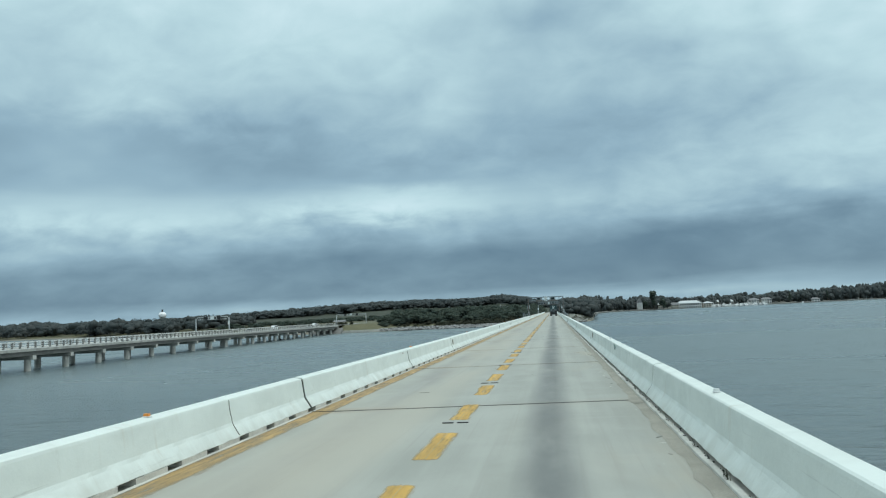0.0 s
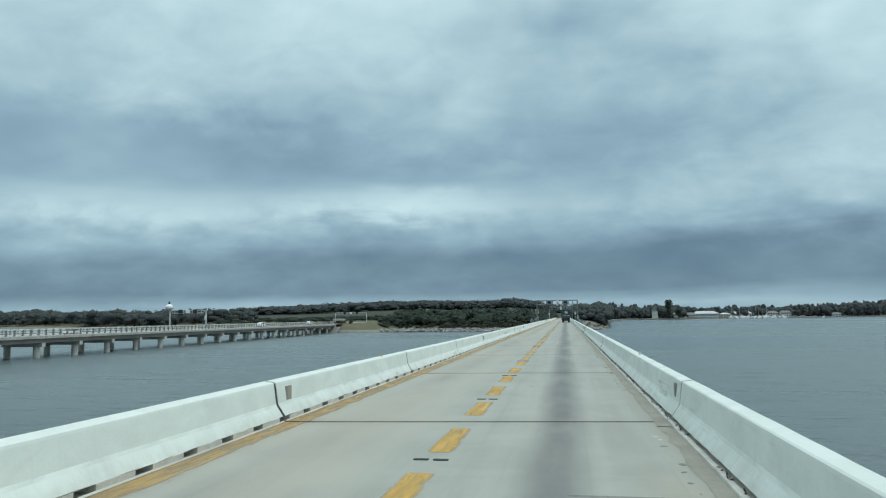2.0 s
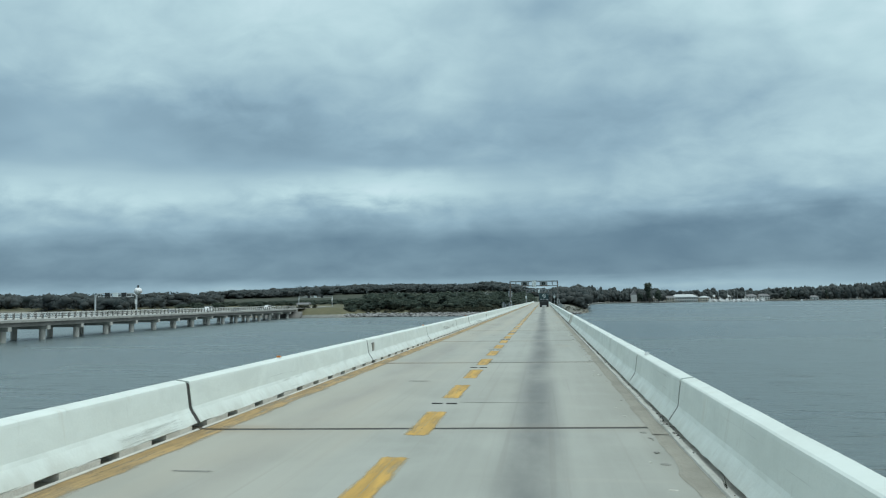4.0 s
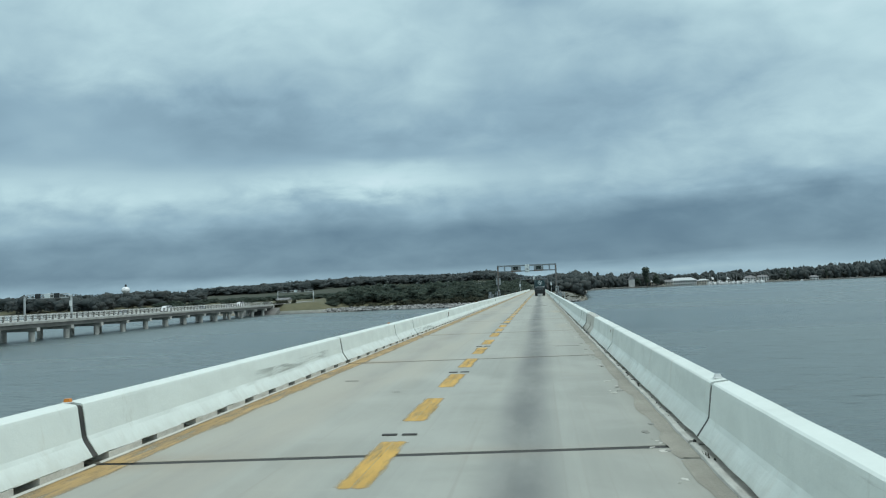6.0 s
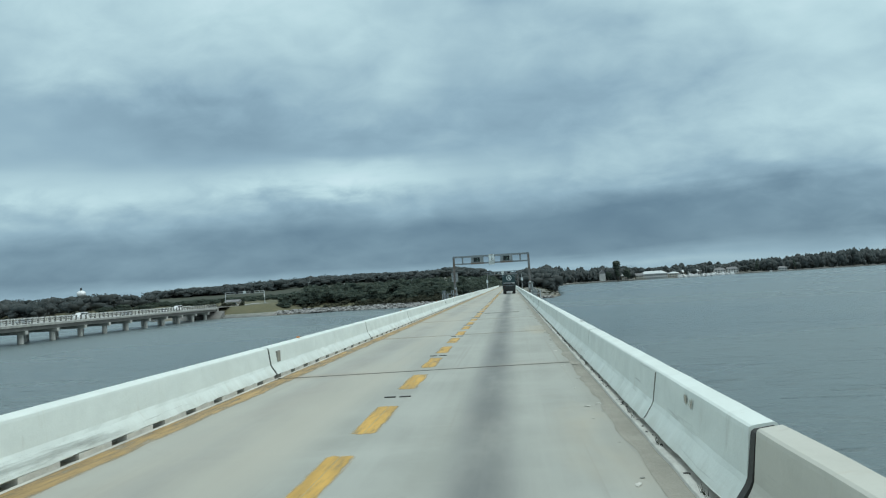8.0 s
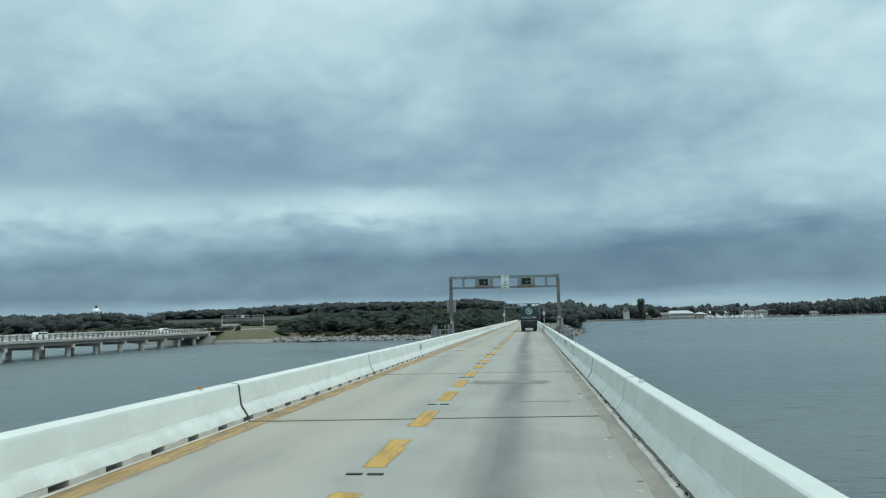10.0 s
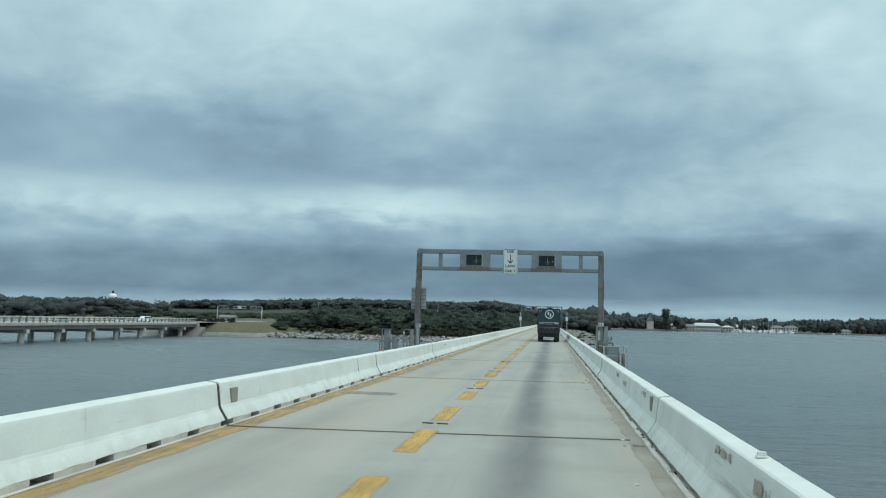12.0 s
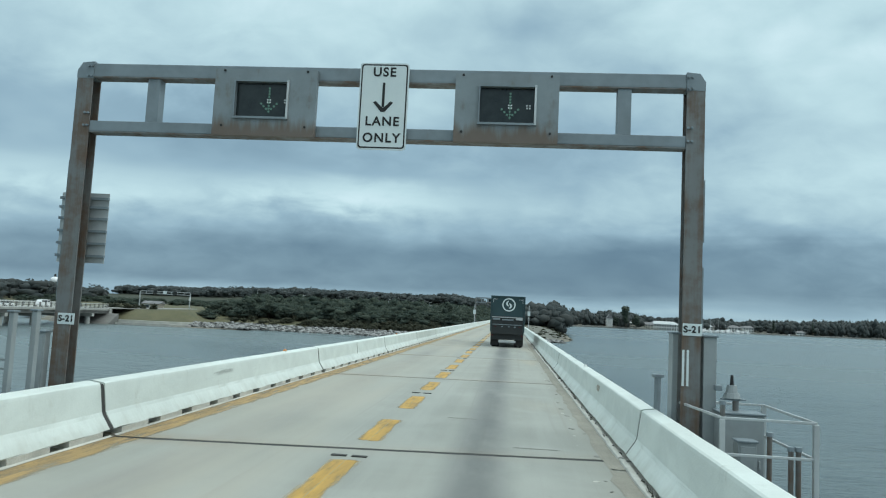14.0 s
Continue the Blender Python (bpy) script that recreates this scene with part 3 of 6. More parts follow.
def land_z(x, y):
    """Height of the land: beach, bank, then slow hills inland of the west shore."""
    s = (shore(x + 4) - shore(x - 4)) / 8
    d = (y - shore(x)) / math.sqrt(1 + s * s)
    if d < -14:
        return ZW - 2.5
    near = float(np.interp(d, [-14, 0, 5, 9, 22, 40, 90, 260, 700, 1400], [-2.5, -0.15, 0.9, 1.7, 3.0, 4.4, 5.6, 7.2, 16.0, 24.0]))
    low = float(np.interp(d, [-14, 0, 5, 9, 30, 90, 200, 700, 1400], [-2.5, -0.15, 0.8, 1.5, 2.4, 5.0, 11.0, 12.0, 14.0]))
    w = min(1.0, max(0.0, (x + 20) / 90)) if y < 1500 else min(1.0, max(0.0, (x + 20) / 260))
    west = min(1.0, max(0.0, (-x - 420) / 380))
    w = max(w, west * 0.75)
    if 452 < y < 700 and -190 < x < -80:
        # embankment of the approach road
        e = min(1.0, max(0.0, 1 - (abs(x + 137) - 8) / 22)) * min(1.0, max(0.0, (y - 455) / 14))
        near = max(near, 5.15 * e)
        # grass verge higher than the road on the water side
        near = max(near, (5.2 + 0.02 * (y - 470)) * math.exp(-((x + 122) / 13) ** 4) * min(1.0, max(0.0, (y - 459) / 11)))
    if y > 1050 and -760 < x < 40:
        # the ridge
        q = min(1.0, (y - 1050) / 180) * min(1.0, (x + 760) / 200)
        near = near * (1 - q) + (sky_top(x, y) - 15 - ZW) * q
        w = w * (1 - q)
    return ZW + near * (1 - w) + low * w + 0.5 * noise.noise((x * 0.02, y * 0.02, 0)) * min(1.0, max(0.0, d / 20))


xs = sorted(set(list(range(-4000, -600, 170)) + list(range(-600, -200, 25)) + list(range(-200, 60, 6)) + list(range(60, 300, 14)) + list(range(300, 1000, 60)) + list(range(1000, 4001, 250))))
ys = sorted(set(list(range(440, 560, 5)) + list(range(560, 900, 20)) + list(range(900, 2000, 45)) + list(range(2000, 4701, 200))))
vs = [(x, y, land_z(x, y)) for y in ys for x in xs]
nx = len(xs)
fs = [(j * nx + i, j * nx + i + 1, (j + 1) * nx + i + 1, (j + 1) * nx + i) for j in range(len(ys) - 1) for i in range(nx - 1)]
me = bpy.data.meshes.new("ground")
me.from_pydata(vs, [], fs)
me.materials.append(M_LAND)
me.polygons.foreach_set("use_smooth", [True] * len(fs))
tagged(put("ground", me), "grassy shore with sandy beach and wooded hills", "ground", kind="structure")

# ---- the bridge that carries the road ----
bridge = thing("road_deck", pose(0, 0, 0), "worn pale concrete bridge deck with dark joints", "road", kind="structure")
bm = B()
box(bm, (XL - 0.62, JOINT0 + SPAN * FIRST, -0.30), (XR + 0.62, Y_END + 40, -0.014))
part("deck_bed", bm, M_SEAL, bridge, "dark filler seen in the deck joints")

# one slab, ragged at both joint edges
bm = B()
half = SPAN / 2 - 0.085
cols = 40
top = []
for j, yy in enumerate((-half, -half + 0.05, -2.3, 2.3, half - 0.05, half)):
    row = []
    for i in range(cols + 1):
        xx = XL - 0.6 + (XR - XL + 1.2) * i / cols
        rag = 0.012 * noise.noise((xx * 3.1, j * 7.7, 0.3)) if j in (0, 5) else 0.0
        row.append(bm.verts.new((xx, yy + rag + SKEW * (xx - XL), -0.006 if j in (0, 5) else 0.0)))
    top.append(row)
for a, b in zip(top, top[1:]):
    for i in range(cols):
        bm.faces.new((a[i], a[i + 1], b[i + 1], b[i]))
for row, flip in ((top[0], 1), (top[-1], 0)):
    low = [bm.verts.new((v.co.x, v.co.y, -0.03)) for v in row]
    for i in range(cols):
        q = (row[i], row[i + 1], low[i + 1], low[i])
        bm.faces.new(q[::-1] if flip else q)
bmesh.ops.recalc_face_normals(bm, faces=bm.faces)
slab_me = bpy.data.meshes.new("slab")
bm.to_mesh(slab_me)
bm.free()
slab_me.materials.append(M_DECK)
for k in range(FIRST, LAST + 3):
    put("slab", slab_me, bridge, at=pose(0, JOINT0 + SPAN * (k + 0.5), 0))

# girders and edge beams under the slab
bm = B()
for x in (-4.3, -1.5, 1.6, 4.4):
    box(bm, (x - 0.25, JOINT0 + SPAN * FIRST, -1.35), (x + 0.25, Y_END, -0.305))
    box(bm, (x - 0.38, JOINT0 + SPAN * FIRST, -1.55), (x + 0.38, Y_END, -1.352))
part("girder_row", bm, M_CONC, bridge, "grey concrete girders under the deck")

# bents that carry the deck
bm = B()
box(bm, (-5.2, -0.55, -2.55), (5.3, 0.55, -1.56), 0.05)
cap_me = part("bent_cap", bm, M_CONC)
tagged(cap_me, "concrete cap beam of the bridge bent", "bridge support", "bridge bents", "structure")
for x in (-3.6, 0.0, 3.7):
    bm = B()
    rod(bm, (x, 0, ZW - 2.5), (x, 0, -2.552), 0.45, sides=18)
    part("pile", bm, M_PIER, cap_me)
cap_me.matrix_basis = pose(0, JOINT0 + SPAN * FIRST, 0)
for k in range(FIRST + 1, LAST + 1):
    copy_thing(cap_me, pose(0, JOINT0 + SPAN * k, 0))

# ---- barriers: one segment a span on either side, standing on feet ----
PROFILE = [(0.0, 0.108), (0.0, 0.122), (0.060, 0.21), (0.140, 0.325), (0.168, 0.385), (0.222, 0.795), (0.232, 0.835), (0.258, 0.853), (0.455, 0.880),
           (0.484, 0.865), (0.498, 0.83), (0.52, 0.108)]


def barrier_mesh(name, side, mat, length, wave=0.012):
    bm = B()
    pts = [(side * px, pz) for px, pz in PROFILE]
    extrude_profile(bm, pts, -length / 2, length / 2, max(2, int(length * 7)), wave)
    # lumpy worn toe: shallow hollows on the lower slope, broken bottom edge
    for v in bm.verts:
        if 0.115 < v.co.z < 0.36 and abs(v.co.x) < 0.3:
            v.co.x += side * 0.040 * min(1.0, (0.40 - v.co.z) / 0.14) * noise.noise((v.co.y * 2.4, v.co.z * 2.0, 1.7))
        elif v.co.z < 0.112 and abs(v.co.x) < 0.3:
            v.co.z += 0.035 * max(0.0, noise.noise((v.co.y * 1.9, 4.0, 0.2)))
    me = bpy.data.meshes.new(name)
    bm.to_mesh(me)
    bm.free()
    me.materials.append(mat)
    return me


def foot_mesh(side, length, count=10):
    """The strip of feet under a segment, with scupper openings between."""
    bm = B()
    pitch = length / count
    if side == 1:
        # a low continuous ledge instead of separate feet
        pts = [(-0.125, -0.004), (-0.115, 0.045), (-0.095, 0.055), (-0.028, 0.052), (-0.012, 0.012), (0.46, 0.012), (0.46, -0.004)]
        extrude_profile(bm, pts, -length / 2, length / 2, 40, 0.02)
        count = 0
    for i in range(count):
        a = -length / 2 + pitch * i + 0.23
        box(bm, (side * -0.015, a, -0.004), (side * 0.46, a + pitch - 0.46, 0.1075))
    me = bpy.data.meshes.new("barrier_feet")
    bm.to_mesh(me)
    bm.free()
    me.materials.append(M_FOOT)
    return me


LEN = SPAN - 0.13
CRACKS_E = [JOINT0 + SPAN * k + o for k, o in ((4, 6.9), (8, 5.2), (11, 9.48), (14, 3.1), (16, 7.0))]
CRACKS_W = [JOINT0 + SPAN * k + o for k, o in ((-1, 9.4), (7, 8.9), (13, 10.94), (16, 6.5))]
for side, x0, word in ((-1, XL, "barrier_west"), (1, XR, "barrier_east")):
    rail = thing(word, pose(0, 0, 0), "white painted concrete jersey barrier along the bridge edge", "barrier", kind="structure")
    seg_me = barrier_mesh("barrier_segment", side, M_BARRIER, LEN)
    feet_me = foot_mesh(side, LEN)
    dy = SKEW * (x0 - XL)
    for k in range(FIRST, LAST + 2):
        yc = JOINT0 + SPAN * (k + 0.5) + dy
        if side == 1 and k == 7:
            # this span was broken and mended: bare worn concrete near its far joint
            y1 = JOINT0 + SPAN * 8 - 0.08 + dy
            y0 = JOINT0 + SPAN * 7 + 0.08 + dy
            for a, b, mat, lab in ((y0, 124.0, M_BARRIER, ""), (124.02, 126.3, M_BARRIER_OLD, "stripped brown weathered concrete length"), (126.33, y1, M_BARRIER_OLD, "stained grey concrete length")):
                put("barrier_segment", barrier_mesh("barrier_segment", side, mat, b - a - 0.01, 0.02), rail, lab, pose(x0 + (0.02 if lab else 0), (a + b) / 2, 0))
        else:
            put("barrier_segment", seg_me, rail, at=pose(x0, yc, 0))
        put("barrier_feet", feet_me, rail, at=pose(x0, yc, 0))
    # rubber in the joints between segments
    bm = B()
    inset = 0.012
    extrude_profile(bm, [(side * (px + inset * (1 if px < 0.3 else -1)), pz - (0.03 if pz > 0.7 else 0)) for px, pz in PROFILE], -0.064, 0.064)
    me = bpy.data.meshes.new("joint_seal")
    bm.to_mesh(me)
    bm.free()
    me.materials.append(M_SEAL)
    for k in range(FIRST + 1, LAST + 1):
        put("joint_seal", me, rail, at=pose(x0, JOINT0 + SPAN * k + dy, 0))

# thin cracks down the barrier faces
def crack_mesh(side, seed):
    bm = B()
    n = 22
    ring = []
    for i in range(n + 1):
        s = i / n
        zz = 0.14 + (0.82 - 0.14) * s
        px = float(np.interp(zz, [p[1] for p in PROFILE[:7]], [p[0] for p in PROFILE[:7]])) - 0.016
        yy = 0.05 * noise.noise((s * 2.2, seed * 3.7, 0)) + 0.012 * noise.noise((s * 9, seed, 2))
        w = 0.0035 * (0.5 + abs(noise.noise((s * 5, seed, 7))))
        ring.append([bm.verts.new((side * (px + dx), yy + dy, zz)) for dx, dy in ((0, -w), (0, w), (0.03, w), (0.03, -w))])
    for a, b in zip(ring, ring[1:]):
        for i in range(4):
            bm.faces.new((a[i], a[(i + 1) % 4], b[(i + 1) % 4], b[i]))
    bm.faces.new(ring[0])
    bm.faces.new(ring[-1])
    bmesh.ops.recalc_face_normals(bm, faces=bm.faces)
    me = bpy.data.meshes.new("crack")
    bm.to_mesh(me)
    bm.free()
    me.materials.append(M_PATCH)
    return me


for side, x0, spots in ((1, XR, CRACKS_E), (-1, XL, CRACKS_W)):
    wall = bpy.data.objects["barrier_east" if side > 0 else "barrier_west"]
    for i, y in enumerate(spots):
        put("crack", crack_mesh(side, i + 1), wall, "thin dark crack" if i == 0 else "", pose(x0, y, 0))

# tyre smears and peeled paint: side, start, end, lower and upper height
SMEARS = ((-1, 107.0, 113.6, 0.36, 0.62), (-1, 128.5, 134.8, 0.13, 0.36), (1, 188.5, 193.0, 0.35, 0.62), (1, 48.4, 51.0, 0.30, 0.62), (-1, 71.0, 73.2, 0.13, 0.30), (-1, 229.0, 230.4, 0.58, 0.78))
PEELS = ((1, 190.0, 191.35, 0.48, 0.81), (1, 191.5, 193.2, 0.62, 0.83), (1, 205.7, 207.5, 0.55, 0.82), (1, 203.6, 205.2, 0.50, 0.72), (1, 186.0, 187.0, 0.70, 0.83), (1, 199.4, 200.9, 0.62, 0.83),
         (1, 131.3, 132.2, 0.60, 0.83), (1, 115.9, 116.7, 0.60, 0.80), (1, 230.5, 231.6, 0.55, 0.8), (-1, 57.2, 57.5, 0.15, 0.27), (-1, 126.7, 127.1, 0.14, 0.30), (-1, 31.1, 31.7, 0.66, 0.84))
for mat, word, lab, spots in ((M_SCUFF, "tyre_smear", "dark rubber smear", SMEARS), (M_PEEL, "peeled_patch", "bare brown concrete where paint has peeled", PEELS)):
    for side, y0, y1, z0, z1 in spots:
        bm = B()
        ring = []
        for j in range(7):
            zz = z0 + (z1 - z0) * j / 6
            px = float(np.interp(zz, [p[1] for p in PROFILE[:7]], [p[0] for p in PROFILE[:7]])) - (0.046 if zz < 0.38 else 0.015)
            ring.append([bm.verts.new(((XR if side > 0 else XL) + side * px, y0 + (y1 - y0) * i / 4, zz)) for i in range(5)])
        for a, b in zip(ring, ring[1:]):
            for i in range(4):
                bm.faces.new((a[i], a[i + 1], b[i + 1], b[i]))
        part(word, bm, mat, bpy.data.objects["barrier_east" if side > 0 else "barrier_west"], lab)

# ---- road paint ----
edge = thing("edge_line", pose(0, 0, 0.004), "worn yellow edge line beside the barrier", "road marking", kind="structure")
for k in range(FIRST, LAST + 2):
    bm = B()
    y0 = JOINT0 + SPAN * k + 0.06
    n = 28
    ring = []
    for i in range(n + 1):
        y = y0 + (SPAN - 0.12) * i / n
        w = 0.03 * noise.noise((y * 0.8, 1.0, 0)), 0.04 * noise.noise((y * 1.1, 5.0, 0))
        ring.append((bm.verts.new((-4.045 + 0.3 * w[0], y, 0)), bm.verts.new((-3.44 + w[1], y, 0))))
    for a, b in zip(ring, ring[1:]):
        bm.faces.new((a[0], a[1], b[1], b[0]))
    part("paint_strip", bm, M_EDGE, edge)
    bm = B()
    ring = []
    for i in range(n + 1):
        y = y0 + (SPAN - 0.12) * i / n
        w = 0.02 * noise.noise((y * 0.9, 3.0, 0))
        ring.append((bm.verts.new((-4.09, y, 0.022)), bm.verts.new((-4.050 + 0.5 * w, y, 0.003))))
    for a, b in zip(ring, ring[1:]):
        bm.faces.new((a[0], a[1], b[1], b[0]))
    part("cream_strip", bm, M_CREAM, edge, "cream mortar band at the barrier foot")

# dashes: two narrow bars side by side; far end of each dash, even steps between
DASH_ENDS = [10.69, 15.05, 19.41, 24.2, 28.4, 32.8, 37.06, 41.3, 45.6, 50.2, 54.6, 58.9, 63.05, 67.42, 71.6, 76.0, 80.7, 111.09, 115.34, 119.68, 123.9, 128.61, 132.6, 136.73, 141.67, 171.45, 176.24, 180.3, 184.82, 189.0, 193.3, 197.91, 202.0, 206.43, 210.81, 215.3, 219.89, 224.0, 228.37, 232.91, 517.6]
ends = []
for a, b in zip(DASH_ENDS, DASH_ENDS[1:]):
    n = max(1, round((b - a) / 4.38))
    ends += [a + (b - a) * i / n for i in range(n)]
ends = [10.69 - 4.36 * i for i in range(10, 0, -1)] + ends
centre = thing("centre_line", pose(0, 0, 0.004), "broken double yellow centre line, worn", "road marking", kind="structure")


def dash_mesh(seed):
    bm = B()
    for x0, x1 in ((-0.295, -0.066), (-0.058, 0.178)):
        ring = []
        for i in range(9):
            y = -2.68 + 2.74 * i / 8
            w = 0.016 * noise.noise((y * 2.3 + seed * 5, x0 * 9, 0)), 0.016 * noise.noise((y * 2.1 + seed * 5, x1 * 9, 4))
            ring.append((bm.verts.new((x0 + (w[0] if x0 < -0.2 else 0), y, 0)), bm.verts.new((x1 + (w[1] if x1 > 0 else 0), y, 0))))
        for a, b in zip(ring, ring[1:]):
            bm.faces.new((a[0], a[1], b[1], b[0]))
    me = bpy.data.meshes.new("dash")
    bm.to_mesh(me)
    bm.free()
    me.materials.append(M_YELLOW)
    return me


dash_mes = [dash_mesh(i) for i in range(4)]
bm = B()
for x0, x1 in ((-0.36, -0.12), (-0.04, 0.20)):
    box(bm, (x0, -0.05, -0.003), (x1, 0.05, 0.012), 0.005)
mark_me = bpy.data.meshes.new("marker_pair")
bm.to_mesh(mark_me)
bm.free()
mark_me.materials.append(M_SEAL)
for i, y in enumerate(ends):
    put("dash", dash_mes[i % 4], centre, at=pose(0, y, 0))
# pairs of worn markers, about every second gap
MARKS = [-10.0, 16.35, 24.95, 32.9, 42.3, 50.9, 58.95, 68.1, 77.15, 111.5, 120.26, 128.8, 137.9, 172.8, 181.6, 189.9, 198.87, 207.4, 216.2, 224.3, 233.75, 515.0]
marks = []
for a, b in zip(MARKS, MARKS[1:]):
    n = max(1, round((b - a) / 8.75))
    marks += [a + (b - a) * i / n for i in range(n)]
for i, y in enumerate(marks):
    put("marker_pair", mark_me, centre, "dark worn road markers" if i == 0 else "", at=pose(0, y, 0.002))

# gutter strip of broken mortar beside the east barrier
gutter = thing("gutter", pose(0, 0, 0), "broken concrete gutter strip along the barrier", "gutter", kind="structure")
rng = random.Random(5)
for k in range(FIRST, LAST):
    bm = B()
    y0 = JOINT0 + SPAN * k + 0.05
    n = 40
    ring = []
    for i in range(n + 1):
        y = y0 + (SPAN - 0.1) * i / n
        e = 3.90 + 0.10 * noise.noise((y * 0.7, 8.0, 0)) + 0.06 * noise.noise((y * 3.0, 2.0, 0))
        ring.append((bm.verts.new((e, y, 0.004)), bm.verts.new((e + 0.05, y, 0.016)), bm.verts.new((4.05, y, 0.010 + 0.006 * noise.noise((y, 0, 0)))), bm.verts.new((4.185, y, 0.012))))
    for a, b in zip(ring, ring[1:]):
        for i in range(3):
            bm.faces.new((a[i], a[i + 1], b[i + 1], b[i]))
    part("gutter_strip", bm, M_GUTTER, gutter)

# loose grit and weeds caught at the feet of the east barrier, and flaked mortar
for name, mat, lab, cat, count, x0, spread, size in (
        ("gutter_debris", M_SEAL, "dark clumps of dirt and weed along the barrier foot", "debris", 900, 4.255, 0.016, 0.017),
        ("deck_chips", M_PATCH, "dark chips and cracked mortar along the gutter", "debris", 190, 3.80, 0.06, 0.055),
        ("mortar_flakes", M_FOOT, "pale flakes of mortar along the gutter edge", "debris", 240, 3.70, 0.07, 0.05)):
    bm = B()
    for i in range(count):
        y = rng.uniform(-10, 330)
        y += 1.3 * noise.noise((y * 0.35, x0, 0))
        x = x0 + rng.gauss(0, spread)
        s = size * rng.uniform(0.3, 1.5)
        flat = name != "gutter_debris"
        m = Matrix.Translation((x, y, 0.004 if flat else 0.040 + s * 0.5)) @ Euler((0 if flat else rng.random() * 6, 0 if flat else rng.random() * 6, rng.random() * 6)).to_matrix().to_4x4()
        m = m @ (Matrix.Diagonal((rng.uniform(0.5, 1.6), rng.uniform(0.5, 1.1), 0.16, 1)) if flat else Matrix.Diagonal((0.7, rng.uniform(0.8, 2.6), 1.2, 1)))
        bmesh.ops.create_icosphere(bm, subdivisions=1, radius=s, matrix=m)
    for v in bm.verts:
        d = Vector((noise.noise(v.co * 9), noise.noise(v.co * 11), 0.3 * noise.noise(v.co * 7)))
        v.co += d * (0.03 if name != "gutter_debris" else 0.015)
    tagged(part(name, bm, mat), lab, cat, kind="stuff")


# tufts of weed rooted at the barrier foot
bm = B()
for i in range(95):
    y0 = rng.uniform(5, 320)
    y0 += 3.0 * noise.noise((y0 * 0.13, 4.0, 0))
    for j in range(rng.randint(5, 11)):
        x, y, h = 4.235 + rng.gauss(0, 0.012), y0 + rng.gauss(0, 0.05), rng.uniform(0.04, 0.15)
        tip = (x - rng.uniform(0.0, 0.07), y + rng.gauss(0, 0.05), 0.05 + h)
        w = rng.uniform(0.006, 0.014)
        v = [bm.verts.new(p) for p in ((x, y - w, 0.03), (x, y + w, 0.03), (x - 0.008, y, 0.034), tip)]
        for q in ((0, 1, 3), (1, 2, 3), (2, 0, 3)):
            bm.faces.new([v[i_] for i_ in q])
tagged(part("weeds", bm, M_SCRUB), "dark green weed tufts along the barrier foot", "weeds", kind="stuff")


# repair patches and sawn slots in the deck
def flat_patch(name, x0, x1, y0, y1, mat, label, z=0.005):
    bm = B()
    pts = []
    n = 26
    for i in range(n):
        a = 2 * math.pi * i / n
        r = 1 + 0.35 * noise.noise((x0 + i * 1.7, y0, 0))
        sx, sy = math.copysign(abs(math.cos(a)) ** 0.45, math.cos(a)), math.copysign(abs(math.sin(a)) ** 0.45, math.sin(a))
        pts.append(bm.verts.new(((x0 + x1) / 2 + sx * (x1 - x0) / 2 * r, (y0 + y1) / 2 + sy * (y1 - y0) / 2 * r, z)))
    bm.faces.new(pts)
    return tagged(part(name, bm, mat), label, "road patch", "deck repairs", "structure")


flat_patch("deck_patch", 0.1, 3.1, 178.55, 180.15, M_PATCH_SOFT, "dark grey repair patch in the concrete deck")
flat_patch("deck_patch", -3.6, -2.1, 204.1, 205.0, M_PATCH_SOFT, "narrow dark grey repair patch in the concrete deck")
for x0, x1, y in ((2.6, 3.7, 119.45), (-1.70, -1.10, 81.6), (2.0, 3.4, 40.2), (2.3, 3.6, 262.0), (1.0, 1.7, 229.2), (-3.0, -2.3, 70.5), (2.4, 3.3, 226.0), (2.3, 3.6, 64.5), (0.9, 3.0, 66.0), (0.2, 2.3, 77.4), (2.0, 3.6, 173.4)):
    flat_patch("sawn_slot", x0, x1, y - (0.15 if y == 119.45 else 0.05), y + (0.15 if y == 119.45 else 0.05), M_SEAL if y == 81.6 else M_PATCH_SOFT, "thin dark sawn slot across the deck")
for x0, y, s in ((-1.2, 107.8, 0.06), (-2.9, 110.0, 0.12), (0.9, 54.5, 0.05), (-2.0, 22.5, 0.10), (-1.5, 9.5, 0.07), (-0.4, 31.0, 0.05), (-2.6, 219.5, 0.10), (1.2, 27.5, 0.05)):
    flat_patch("deck_scar", x0, x0 + 3 * s, y, y + s, M_SEAL, "small dark scar in the deck surface")


# ---- reflectors and plates on the barriers ----
def reflector(x, y, mat, label, group):
    t = thing("barrier_reflector", pose(x, y, 0.872), label, "reflector", group)
    bm = B()
    box(bm, (-0.06, -0.05, 0), (0.06, 0.05, 0.018), 0.004)
    part("base", bm, M_PLASTIC, t)
    bm = B()
    extrude_profile(bm, [(-0.05, 0.018), (0.05, 0.018), (0.04, 0.062), (-0.04, 0.062)], -0.03, 0.03)
    part("lens", bm, mat, t)
    return t


lead = reflector(-4.50, 11.8, M_ORANGE, "small orange reflector on the barrier top", "west barrier reflectors")
for k in range(-1, 18):
    if k:
        copy_thing(lead, pose(-4.50, 11.8 + 22.32 * k, 0.872))
lead = reflector(4.67, 13.1, M_PLASTIC, "small white reflector on the barrier top", "east barrier reflectors")
for k in range(-1, 18):
    if k:
        copy_thing(lead, pose(4.67, 13.1 + 22.28 * k, 0.872))

